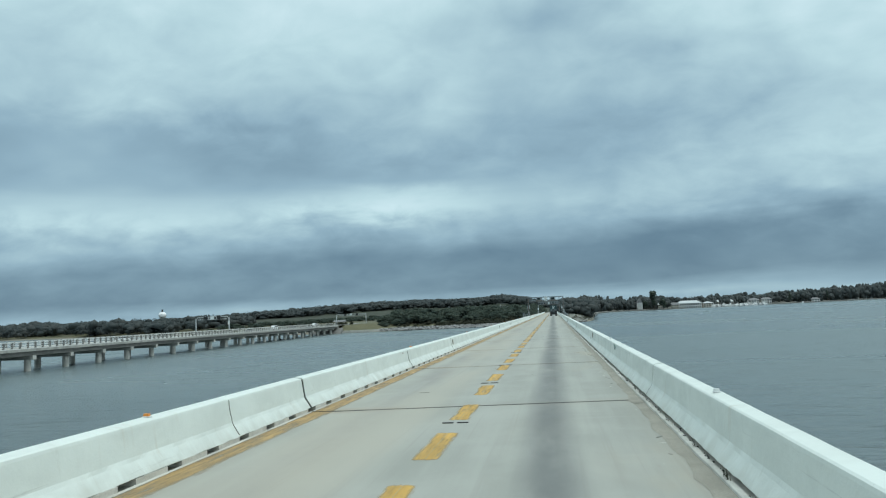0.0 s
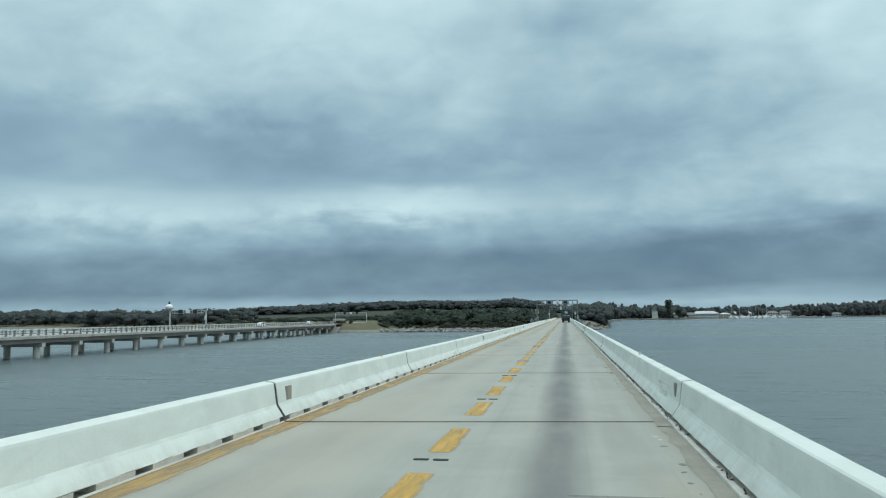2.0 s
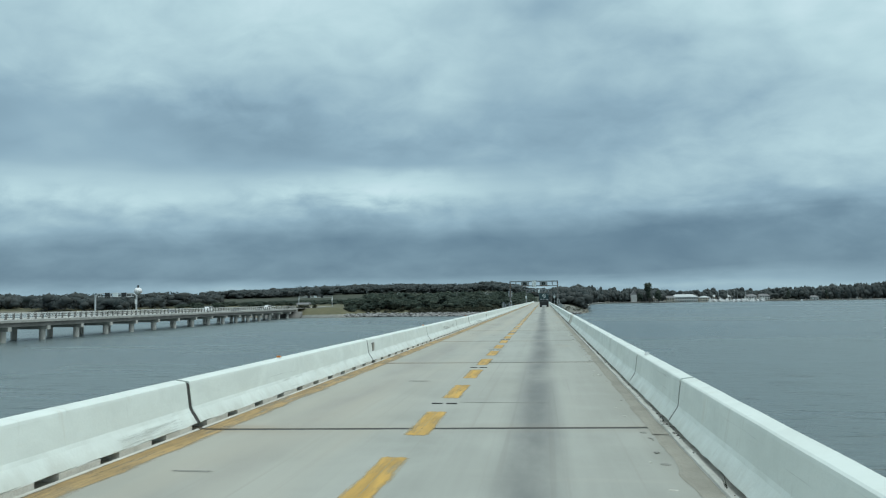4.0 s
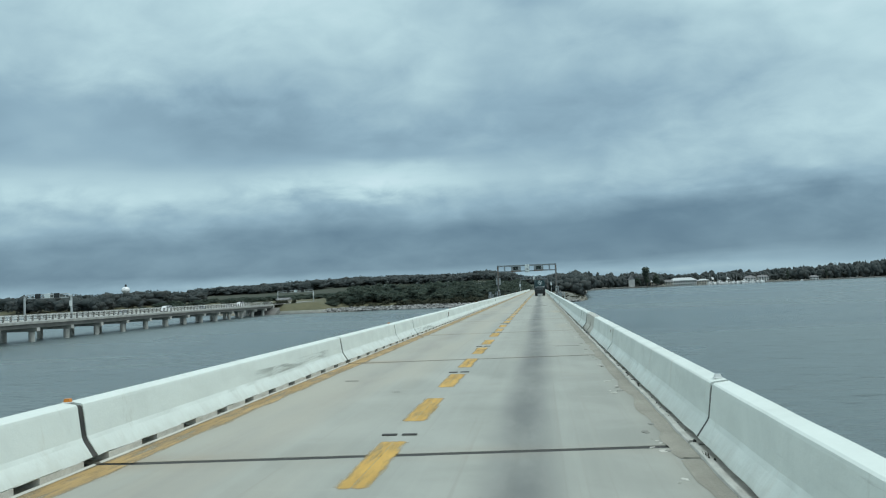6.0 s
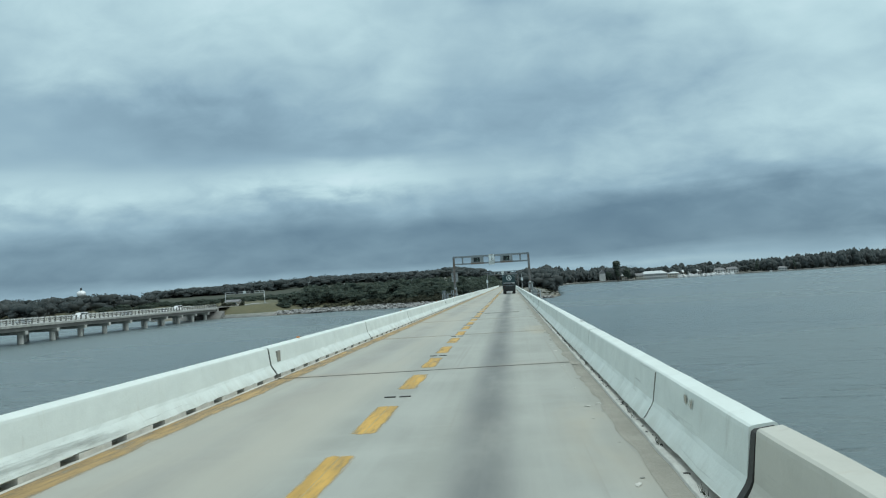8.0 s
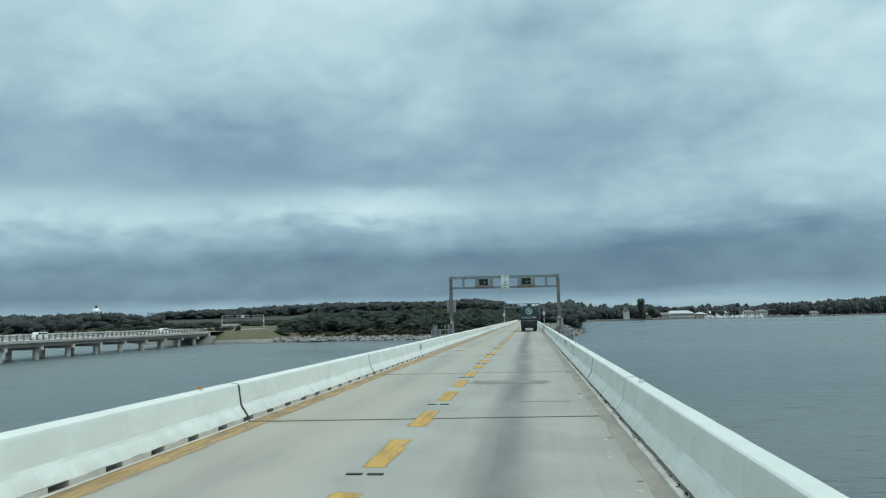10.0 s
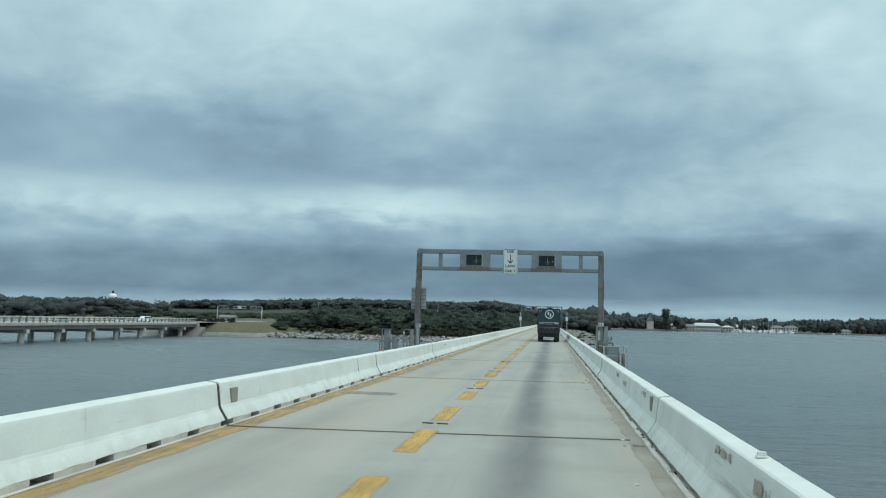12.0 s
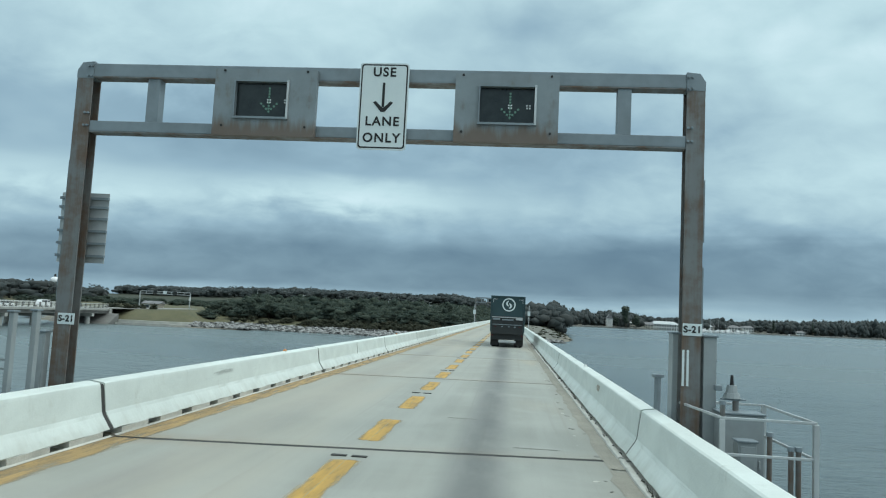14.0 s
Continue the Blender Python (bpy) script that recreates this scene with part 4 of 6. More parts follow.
plate = thing("location_plate", pose(4.482, 31.0, 0.70) @ pose(0, 0, 0, 0, -6.5, 0), "small green location plate on the barrier face", "sign")
bm = B()
box(bm, (-0.008, -0.20, -0.125), (0.0, 0.20, 0.125), 0.003)
part("panel", bm, M_GREEN, plate)
lettering("number", "E 059", 0.16, M_SIGN, plate, pose(-0.0105, 0, 0, 90, 0, -90), "white figures", 0.95)

for s_, y, zz, w in ((-1, 46.95, 0.56, 0.22), (-1, 88.15, 0.56, 0.20), (-1, 143.0, 0.56, 0.20), (-1, 197.85, 0.54, 0.24), (1, 47.75, 0.60, 0.12), (1, 198.75, 0.64, 0.12)):
    t = thing("junction_box", pose(-4.30 if s_ < 0 else 4.49, y, zz, 0, 0, 0 if s_ < 0 else 180), "small grey steel box fixed to the barrier face", "junction box", "barrier boxes")
    bm = B()
    box(bm, (-0.05, -w / 2 - 0.05, -0.155), (0.03, w / 2 + 0.05, 0.155), 0.012)
    part("body", bm, M_PATCH, t)
    bm = B()
    box(bm, (0.03, -w / 2 - 0.02, -0.13), (0.038, w / 2 + 0.02, 0.13), 0.003)
    part("cover", bm, M_GUTTER, t)


# ---- overhead gantry ----
def gantry(y):
    g = thing("sign_gantry", pose(0, y, 0), "rusty galvanised steel sign gantry over the road", "gantry", "lane gantries")
    for s, x in ((-1, -5.27), (1, 5.15)):
        bm = B()
        tw_, ft = 0.012, 0.022
        pts = [(x - 0.145, -0.13), (x + 0.145, -0.13), (x + 0.145, -0.13 + ft), (x + tw_, -0.13 + ft), (x + tw_, 0.13 - ft), (x + 0.145, 0.13 - ft),
               (x + 0.145, 0.13), (x - 0.145, 0.13), (x - 0.145, 0.13 - ft), (x - tw_, 0.13 - ft), (x - tw_, -0.13 + ft), (x - 0.145, -0.13 + ft)]
        lows, tops = ([bm.verts.new((px, py, zz)) for px, py in pts] for zz in (-0.6, 6.08))
        for i in range(12):
            bm.faces.new((lows[i], lows[(i + 1) % 12], tops[(i + 1) % 12], tops[i]))
        bm.faces.new(lows[::-1])
        bm.faces.new(tops)
        bmesh.ops.recalc_face_normals(bm, faces=bm.faces)
        p = part("post", bm, M_RUST, g, "rust-streaked steel post")
        bm = B()
        pts = [(x - s * 0.15, 6.06), (x + s * 0.15, 6.06), (x + s * 0.15, 6.20), (x + s * 0.06, 6.34), (x - s * 0.15, 6.36)]
        extrude_profile(bm, pts, -0.135, 0.135)
        part("corner_cap", bm, M_GALV, p)
        bm = B()
        box(bm, (x - 0.32, -0.30, -0.64), (x + 0.32, 0.30, -0.601), 0.008)
        part("base_plate", bm, M_GALV, p)
        for i in (-1, 1):
            for zz in (5.22, 5.44, 6.1, 6.28):
                bm = B()
                rod(bm, (x - s * 0.09 + i * 0.03, -0.13, zz), (x - s * 0.09 + i * 0.03, -0.165, zz), 0.022, sides=6)
                part("bolt", bm, M_GALV, p)
        for zz in (2.2, 3.6):
            bm = B()
            box(bm, (x + s * 0.147, -0.10, zz), (x + s * 0.175, -0.04, zz + 1.0))
            part("conduit", bm, M_GALV, p)
    for z0, z1, word in ((6.10, 6.33, "top_chord"), (5.125, 5.31, "bottom_chord")):
        bm = B()
        box(bm, (-5.123, -0.12, z0), (5.003, 0.12, z1), 0.012)
        part(word, bm, M_GALV, g)
        bm = B()
        box(bm, (-5.123, -0.128, z0 - 0.022), (5.003, 0.128, z0 - 0.002))
        part("chord_flange", bm, M_RUST, g)
    for x in (-4.02, 4.02):
        bm = B()
        box(bm, (x - 0.11, -0.10, 5.312), (x + 0.11, 0.10, 6.076), 0.008)
        part("strut", bm, M_GALV, g)
    for x, hw, sh in ((-1.97, 0.885, -0.06), (2.10, 0.85, 0.01)):
        bm = B()
        # housing round an opening for the lamp panel
        lo, hi, ox0, ox1, oz0, oz1 = x - hw, x + hw, x + sh - 0.445, x + sh + 0.445, 5.41, 6.01
        ring_panel(bm, (lo, hi, 5.085, 6.235), (ox0, ox1, oz0, oz1), -0.26, -0.145)
        p = part("lane_signal", bm, M_HOUSING, g, "galvanised housing of a lane-use signal")
        bm = B()
        box(bm, (lo + 0.02, -0.143, 5.36), (hi - 0.02, -0.125, 6.05))
        part("backing", bm, M_GALV, p)
        bm = B()
        box(bm, (ox0 + 0.004, -0.20, oz0 + 0.004), (ox1 - 0.004, -0.17, oz1 - 0.004))
        part("lamp_panel", bm, M_LAMP_OFF, p, "dark glass lamp panel, unlit")
        for a, b, c, d in ((ox0 - 0.03, ox1 + 0.03, oz0 - 0.035, oz0), (ox1, ox1 + 0.035, oz0 - 0.03, oz1 + 0.03), (ox0 - 0.03, ox1 + 0.03, oz1, oz1 + 0.02), (ox0 - 0.02, ox0, oz0, oz1)):
            bm = B()
            box(bm, (a, -0.30, c), (b, -0.262, d))
            part("visor_strip", bm, M_ALU if a == ox1 else M_GALV, p)
        # dots of the unlit arrow
        bm = B()
        for dx, dz in [(0, i * 0.05 - 0.22) for i in range(9)] + [(s * i * 0.045, -0.22 + i * 0.045) for i in range(1, 4) for s in (-1, 1)]:
            rod(bm, (x + 0.06 + dx, -0.2, 5.74 + dz), (x + 0.06 + dx, -0.206, 5.74 + dz), 0.019, sides=8)
        part("arrow_lamps", bm, M_ARROW, p, "pale green down arrow of small lamps")
        for dx in (0.06, 0.36):
            bm = B()
            for i in (-1, 1):
                for j in (-1, 1):
                    rod(bm, (x + dx + i * 0.022, -0.2, 5.70 + j * 0.022), (x + dx + i * 0.022, -0.208, 5.70 + j * 0.022), 0.014, sides=8)
            part("indicator_lamp", bm, M_PLASTIC, p, "four small white lamps")
        for i in (-1, 1):
            for zz in (5.25, 6.2):
                bm = B()
                rod(bm, (x + i * 0.72, -0.26, zz), (x + i * 0.72, -0.275, zz), 0.022, sides=6)
                part("bolt", bm, M_INK, p)
    sign = thing("lane_sign", pose(0.05, y - 0.205, 5.655), "white lane-use sign with black words and arrow", "sign", "lane signs")
    w, h = 0.415, 0.737

    def rounded(hw, hh, r, y0, y1):
        bm = B()
        pts = [(cx + r * math.cos(a), cz + r * math.sin(a)) for cx, cz, a0 in ((hw - r, hh - r, 0), (r - hw, hh - r, 90), (r - hw, r - hh, 180), (hw - r, r - hh, 270))
               for a in (radians(a0 + 15 * i) for i in range(7))]
        return extrude_profile(bm, pts, y0, y1)
    part("panel", rounded(w, h, 0.06, -0.012, 0.012), M_SIGN, sign)
    part("border", rounded(w - 0.022, h - 0.022, 0.05, -0.0145, -0.0125), M_INK, sign, "black border line")
    part("face", rounded(w - 0.046, h - 0.046, 0.04, -0.017, -0.0150), M_SIGN, sign)
    for text, zz, sz in (("USE", 0.575, 0.215), ("LANE", -0.265, 0.215), ("ONLY", -0.545, 0.215)):
        lettering("lettering", text, sz, M_INK, sign, pose(0, -0.020, zz, 90, 0, 0), "black capital letters", 1.16, 0.0055)
    bm = B()
    box(bm, (-0.022, -0.021, -0.02), (0.022, -0.0175, 0.40))
    for s in (-1, 1):
        extrude_profile(bm, [(0, -0.10), (s * 0.03, -0.10), (s * 0.17, 0.06), (s * 0.125, 0.085), (0, -0.035)], -0.021, -0.0175)
    part("arrow", bm, M_INK, sign, "black down arrow")
    for zz in (-0.3, 0.3):
        bm = B()
        box(bm, (-0.3, 0.0125, zz - 0.04), (0.3, 0.08, zz + 0.04))
        part("bracket", bm, M_GALV, sign)
    return g, sign


m, nt, b, pos = material("pale_green_lamps", 0.3)
b.inputs["Base Color"].default_value = (0.06, 0.09, 0.08, 1)
b.inputs["Emission Color"].default_value = (0.35, 0.9, 0.6, 1)
b.inputs["Emission Strength"].default_value = 0.09
M_ARROW = m
Y_G = JOINT0 + SPAN * 15 + 0.336
g1, s1 = gantry(Y_G)
copy_thing(g1, pose(0, Y_G + SPAN * 11, 0))
copy_thing(s1, pose(0.05, Y_G + SPAN * 11 - 0.205, 5.655))


def marker_plate(x, z):
    t = thing("marker_plate", pose(x, Y_G - 0.136, z), "small white plate with black gantry number", "sign", "gantry number plates")
    bm = B()
    box(bm, (-0.15, -0.006, -0.095), (0.15, 0.0, 0.095), 0.003)
    part("panel", bm, M_SIGN, t)
    lettering("lettering", "S-21", 0.145, M_INK, t, pose(0, -0.0085, 0, 90, 0, 0), "black letters and figures", 1.08, 0.005)


marker_plate(-5.20, 1.86)
marker_plate(5.16, 2.21)


# ---- back of a sign on the west post ----
sb = thing("road_sign", pose(-5.28, Y_G + 0.20, 3.46), "ribbed bare aluminium back of a road sign", "sign")
bm = B()
box(bm, (-0.44, 0.04, -0.62), (0.44, 0.05, 0.62))
part("panel", bm, M_ALU, sb)
for zz in (-0.5, -0.28, -0.06, 0.16, 0.36, 0.52):
    bm = B()
    box(bm, (-0.45, -0.012, zz - 0.022), (0.45, 0.039, zz + 0.022))
    part("rib", bm, M_GALV, sb)
bm = B()
box(bm, (-0.05, -0.05, -0.55), (0.05, -0.013, 0.55))
part("clamp", bm, M_RUST, sb)


# ---- steel platforms beside the gantry posts ----
def railing(t, corners, z0, heights, posts, mat=M_RAIL):
    for zz in heights:
        for a, b in zip(corners, corners[1:]):
            bm = B()
            d = Vector((b[0] - a[0], b[1] - a[1], 0))
            mid = Vector(((a[0] + b[0]) / 2, (a[1] + b[1]) / 2, z0 + zz))
            box(bm, (-d.length / 2 - 0.016, -0.017, -0.018), (d.length / 2 + 0.016, 0.017, 0.018), 0.005)
            bmesh.ops.transform(bm, matrix=Matrix.Translation(mid) @ Matrix.Rotation(math.atan2(d.y, d.x), 4, "Z"), verts=bm.verts)
            part("rail", bm, mat, t)
    for x, y in posts:
        bm = B()
        box(bm, (x - 0.034, y - 0.034, z0), (x + 0.034, y + 0.034, z0 + heights[0] - 0.019), 0.006)
        part("rail_post", bm, mat, t)


def platform(x0, x1, y0, y1, z, word):
    t = thing("service_platform", pose(0, 0, 0), word, "platform", "service platforms")
    bm = B()
    for i in range(14):
        yy = y0 + (y1 - y0) * (i + 0.5) / 14
        box(bm, (x0, yy - 0.05, z - 0.05), (x1, yy + 0.05, z))
    part("grating", bm, M_GALV, t)
    for yy in (y0, y1):
        bm = B()
        box(bm, (x0 - 0.05, yy - 0.06, z - 0.30), (x1 + 0.05, yy + 0.06, z - 0.052), 0.01)
        part("beam", bm, M_RUST, t)
    for xx in (x0, x1):
        bm = B()
        box(bm, (xx - 0.05, y0, z - 0.25), (xx + 0.05, y1, z - 0.053), 0.01)
        part("beam", bm, M_RUST, t)
    inner = x0 if abs(x0) < abs(x1) else x1
    outer = x1 if inner == x0 else x0
    for yy in (y0, y1):
        bm = B()
        rod(bm, (inner + 0.3 * (1 if inner < 0 else -1), yy, -1.1), (outer, yy, z - 0.2), 0.06, sides=8)
        part("brace", bm, M_RUST, t)
    return t


ZP = -0.55
pe = platform(4.96, 6.52, Y_G - 1.72, Y_G + 0.5, ZP, "galvanised service platform with railings beside the gantry post")
railing(pe, [(5.02, Y_G + 0.42), (5.22, Y_G - 1.62), (6.44, Y_G - 1.62), (6.44, Y_G + 0.42), (5.06, Y_G + 0.42)], ZP, (1.60, 1.12), [(6.44, Y_G - 1.62), (6.44, Y_G + 0.42), (5.22, Y_G - 1.62)], M_ALU)
pw = platform(-7.05, -4.76, Y_G - 2.45, Y_G + 0.5, ZP, "wide galvanised service platform with railings beside the gantry post")
railing(pw, [(-4.80, Y_G - 2.32), (-6.94, Y_G - 2.32), (-6.94, Y_G + 0.42)], ZP, (1.76, 1.32), [(-6.94, Y_G - 2.32), (-6.94, Y_G - 1.75), (-5.40, Y_G - 2.32), (-5.08, Y_G - 2.32), (-4.82, Y_G - 2.32)])
railing(pw, [(-5.40, Y_G - 1.15), (-6.90, Y_G - 1.15)], ZP, (1.76, 1.62, 1.05), [(-5.44, Y_G - 1.15), (-6.2, Y_G - 1.15)])


def cabinet(x, y, z, w, d, h, label, door=True):
    t = thing("control_cabinet", pose(x, y, z), label, "cabinet", "platform cabinets")
    bm = B()
    box(bm, (-w / 2, -d / 2, 0.0), (w / 2, d / 2, h), 0.015)
    body = part("body", bm, M_CAB, t)
    bm = B()
    box(bm, (-w / 2 - 0.02, -d / 2 - 0.03, h + 0.001), (w / 2 + 0.02, d / 2 + 0.02, h + 0.03), 0.008)
    part("cap", bm, M_GALV, t)
    if door:
        bm = B()
        box(bm, (-w / 2 + 0.03, -d / 2 - 0.016, 0.05), (w / 2 - 0.03, -d / 2 - 0.001, h - 0.05), 0.005)
        dr = part("door", bm, M_CAB, t)
        bm = B()
        box(bm, (w / 2 - 0.09, -d / 2 - 0.045, h * 0.5 - 0.06), (w / 2 - 0.06, -d / 2 - 0.017, h * 0.5 + 0.06), 0.006)
        part("handle", bm, M_SILVER, dr)
    for s in (-1, 1):
        bm = B()
        box(bm, (s * (w / 2 - 0.08) - 0.04, -d / 2 + 0.02, -0.12), (s * (w / 2 - 0.08) + 0.04, d / 2 - 0.02, -0.001))
        part("foot", bm, M_RUST, t)
    return t


cabinet(5.80, Y_G - 0.42, ZP + 0.12, 0.62, 0.4, 1.42, "grey steel control cabinet on the platform")
cabinet(5.70, Y_G - 1.05, ZP + 0.12, 0.26, 0.22, 1.10, "small grey meter box on the platform")
cabinet(5.00, Y_G + 0.28, ZP + 0.12, 0.16, 0.3, 2.56, "tall narrow grey cabinet behind the gantry post", False)
cabinet(5.44, Y_G - 0.02, ZP + 0.12, 0.20, 0.25, 2.54, "tall pale grey cabinet beside the gantry post", False)
for px, py, ph in ((6.20, -1.40, 1.18), (6.30, -1.40, 1.18), (6.07, -0.95, 1.30), (5.30, -1.35, 1.75)):
    t = thing("conduit_riser", pose(px, Y_G + py, ZP), "dark steel conduit riser on the platform", "pipe", "conduit risers")
    bm = B()
    rod(bm, (0, 0, 0), (0, 0, ph), 0.035)
    part("pipe", bm, M_RUST, t)
    bm = B()
    rod(bm, (0, 0, ph + 0.001), (0, 0, ph + 0.06), 0.05, 0.045)
    part("cap", bm, M_GALV, t)
cabinet(-6.72, Y_G - 1.50, ZP + 0.12, 0.28, 0.3, 2.02, "tall grey control cabinet on the platform")
cabinet(-6.30, Y_G - 1.50, ZP + 0.12, 0.20, 0.2, 1.58, "low grey meter box on the platform")
cabinet(-4.98, Y_G - 1.78, ZP + 0.12, 0.08, 0.10, 2.40, "tall narrow grey cabinet on the platform", False)
cabinet(-4.98, Y_G - 1.25, ZP + 0.12, 0.09, 0.10, 2.42, "slim pale grey cabinet behind the gantry post", False)
cabinet(-5.53, Y_G - 0.20, ZP + 0.12, 0.16, 0.14, 2.05, "grey steel switch box beside the gantry post")
for fx, half, fy in ((-6.72, 0.24, -1.72), (-5.53, 0.17, -1.72)):
    fr = thing("equipment_frame", pose(fx, Y_G + fy, ZP), "grey steel frame round the control cabinet", "frame", "equipment frames")
    for dx in (-half, half):
        bm = B()
        box(bm, (dx - 0.025, -0.025, 0.0), (dx + 0.025, 0.025, 2.16), 0.006)
        part("upright", bm, M_GALV, fr)
    bm = B()
    box(bm, (-half - 0.03, -0.03, 2.161), (half + 0.03, 0.03, 2.20), 0.006)
    part("crossbar", bm, M_GALV, fr)
bl = thing("bulkhead_lamp", pose(-5.70, Y_G - 1.743, ZP + 1.98), "small white bulkhead lamp on the equipment frame", "lamp")
bm = B()
rod(bm, (0, -0.06, 0.02), (0, -0.14, 0.02), 0.05, 0.04, 12)
part("lens", bm, M_SIGN, bl)
bm = B()
box(bm, (-0.05, -0.06, -0.10), (0.03, 0.0, 0.10), 0.01)
part("housing", bm, M_CAB, bl)

# navigation lamp on the east platform
nl = thing("navigation_lamp", pose(5.76, Y_G - 0.32, ZP), "grey marine navigation lamp on a short mast", "lamp")
bm = B()
rod(bm, (0.02, 0, 0), (0.02, 0, 1.72), 0.045)
part("mast", bm, M_RUST, nl)
bm = B()
box(bm, (-0.20, -0.05, 1.722), (0.16, 0.05, 1.75), 0.008)
part("arm", bm, M_GALV, nl)
bm = B()
rod(bm, (-0.04, 0, 1.752), (-0.04, 0, 1.83), 0.13, 0.11, 14)
rod(bm, (-0.04, 0, 1.831), (-0.04, 0, 1.95), 0.09, 0.07, 14)
part("lantern", bm, M_CAB, nl)
bm = B()
rod(bm, (-0.04, 0, 1.951), (-0.04, 0, 2.10), 0.03, 0.02, 10)
part("finial", bm, M_INK, nl)
bm = B()
box(bm, (-0.30, -0.08, 1.86), (-0.20, 0.05, 1.94), 0.01)
part("sensor", bm, M_GALV, nl)

pb = thing("barrier_lamp_post", pose(5.05, Y_G + 1.9, -0.4), "short galvanised post behind the barrier", "post")
bm = B()
rod(bm, (0, 0, 0), (0, 0, 1.7), 0.06)
part("shaft", bm, M_GALV, pb)
bm = B()
box(bm, (-0.10, -0.08, 1.702), (0.10, 0.08, 1.76), 0.01)
part("head", bm, M_GALV, pb)

wt_strip = thing("reflective_strip", pose(5.10, Y_G - 0.132, 1.61), "white reflective strips on the gantry post", "reflector")
for dx in (-0.07, 0.0):
    bm = B()
    box(bm, (dx - 0.018, -0.006, -0.28), (dx + 0.018, 0.0, 0.28), 0.002)
    part("strip", bm, M_SIGN, wt_strip)


# ---- the other bridge across the water ----
OX, OW = -133.5, 12.4
SLOPE = -0.001


def oz(y):
    return -0.35 + (y - 160.0) * SLOPE     # a little under the top of its railing


def ox(y):
    return -0.045 * (y - 452.0)            # it draws nearer to the road towards the south


OY0, OY1 = -40.0, 452.0
far_bridge = thing("far_bridge", pose(0, 0, 0), "long low concrete bridge with open railings across the water", "bridge", kind="structure")


def sloped(bm, x0, x1, dz0, dz1, y0=OY0, y1=OY1):
    vs = [bm.verts.new((x + ox(y), y, oz(y) + dz)) for y in (y0, y1) for x, dz in ((x0, dz0), (x1, dz0), (x1, dz1), (x0, dz1))]
    for q in ((0, 1, 2, 3), (7, 6, 5, 4), (0, 4, 5, 1), (1, 5, 6, 2), (2, 6, 7, 3), (3, 7, 4, 0)):
        bm.faces.new([vs[i] for i in q])
    bmesh.ops.recalc_face_normals(bm, faces=bm.faces)
    return bm


# deck takes the darker concrete, the shadow on its edge included in the colour
part("deck", sloped(B(), OX - OW, OX, -1.72, -1.10), M_CONC, far_bridge)
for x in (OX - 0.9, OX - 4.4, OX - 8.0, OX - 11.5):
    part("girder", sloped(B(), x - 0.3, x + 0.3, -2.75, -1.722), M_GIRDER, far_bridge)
for x in (OX - 0.42, OX - OW):
    part("curb", sloped(B(), x, x + 0.42, -1.098, -0.93), M_BRIGHT, far_bridge)
    for d0, d1 in ((0.34, 0.50), (-0.16, -0.05), (-0.60, -0.50)):
        part("rail", sloped(B(), x + 0.10, x + 0.32, d0, d1), M_BRIGHT, far_bridge)
bm = B()
box(bm, (-0.16, -0.20, -0.93), (0.16, 0.20, 0.47), 0.02)
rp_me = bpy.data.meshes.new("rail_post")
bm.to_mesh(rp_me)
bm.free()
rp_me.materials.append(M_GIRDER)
n = int((OY1 + 36) / 2.74)
for i in range(n):
    y = OY1 - 1.0 - 2.74 * i
    for x in ((OX - 0.21, OX - OW + 0.21) if i < 130 else (OX - 0.21,)):
        put("rail_post", rp_me, far_bridge, at=pose(x + ox(y), y, oz(y)))

bent = thing("far_bent", pose(0, 0, 0), "pale concrete bridge bent standing in the water", "bridge support", "far bridge bents", "structure")
bm = B()
box(bm, (OX - OW + 0.3, -0.6, -3.75), (OX - 0.3, 0.6, -2.76), 0.05)
part("cap", bm, M_PIER, bent)
for x in (OX - 2.2, OX - OW + 2.2):
    bm = B()
    rod(bm, (x, 0, -6.6), (x, 0, -3.752), 0.78, sides=18)
    col = part("column", bm, M_PIER, bent)
    bm = B()
    rod(bm, (x, 0, -10.5), (x, 0, -6.602), 0.80, sides=18)
    part("tide_band", bm, M_TIDE, col, "dark wet foot of the column")
bent.matrix_basis = pose(ox(442.6), 442.6, oz(442.6))
for k in range(1, 33):
    y = 442.6 - 14.85 * k
    copy_thing(bent, pose(ox(y), y, oz(y)))

ab = thing("abutment", pose(0, 0, 0), "concrete abutment wall at the end of the bridge", "abutment", kind="structure")
bm = B()
box(bm, (OX - OW - 0.2, 452.3, -5.0), (OX + 0.1, 454.0, -1.75), 0.08)
part("wall", bm, M_CONC, ab)
bm = B()
vs = [bm.verts.new(p) for x in (OX - OW - 5, OX + 3.5) for p in ((x, 444.5, -8.0), (x, 446.0, -6.7), (x, 452.28, -3.3), (x, 452.28, -8.0))]
for q in ((0, 1, 2, 3), (7, 6, 5, 4), (0, 4, 5, 1), (1, 5, 6, 2), (2, 6, 7, 3), (3, 7, 4, 0)):
    bm.faces.new([vs[i] for i in q])
bmesh.ops.recalc_face_normals(bm, faces=bm.faces)
part("slope_paving", bm, M_GIRDER, ab, "dark paving under the last span")
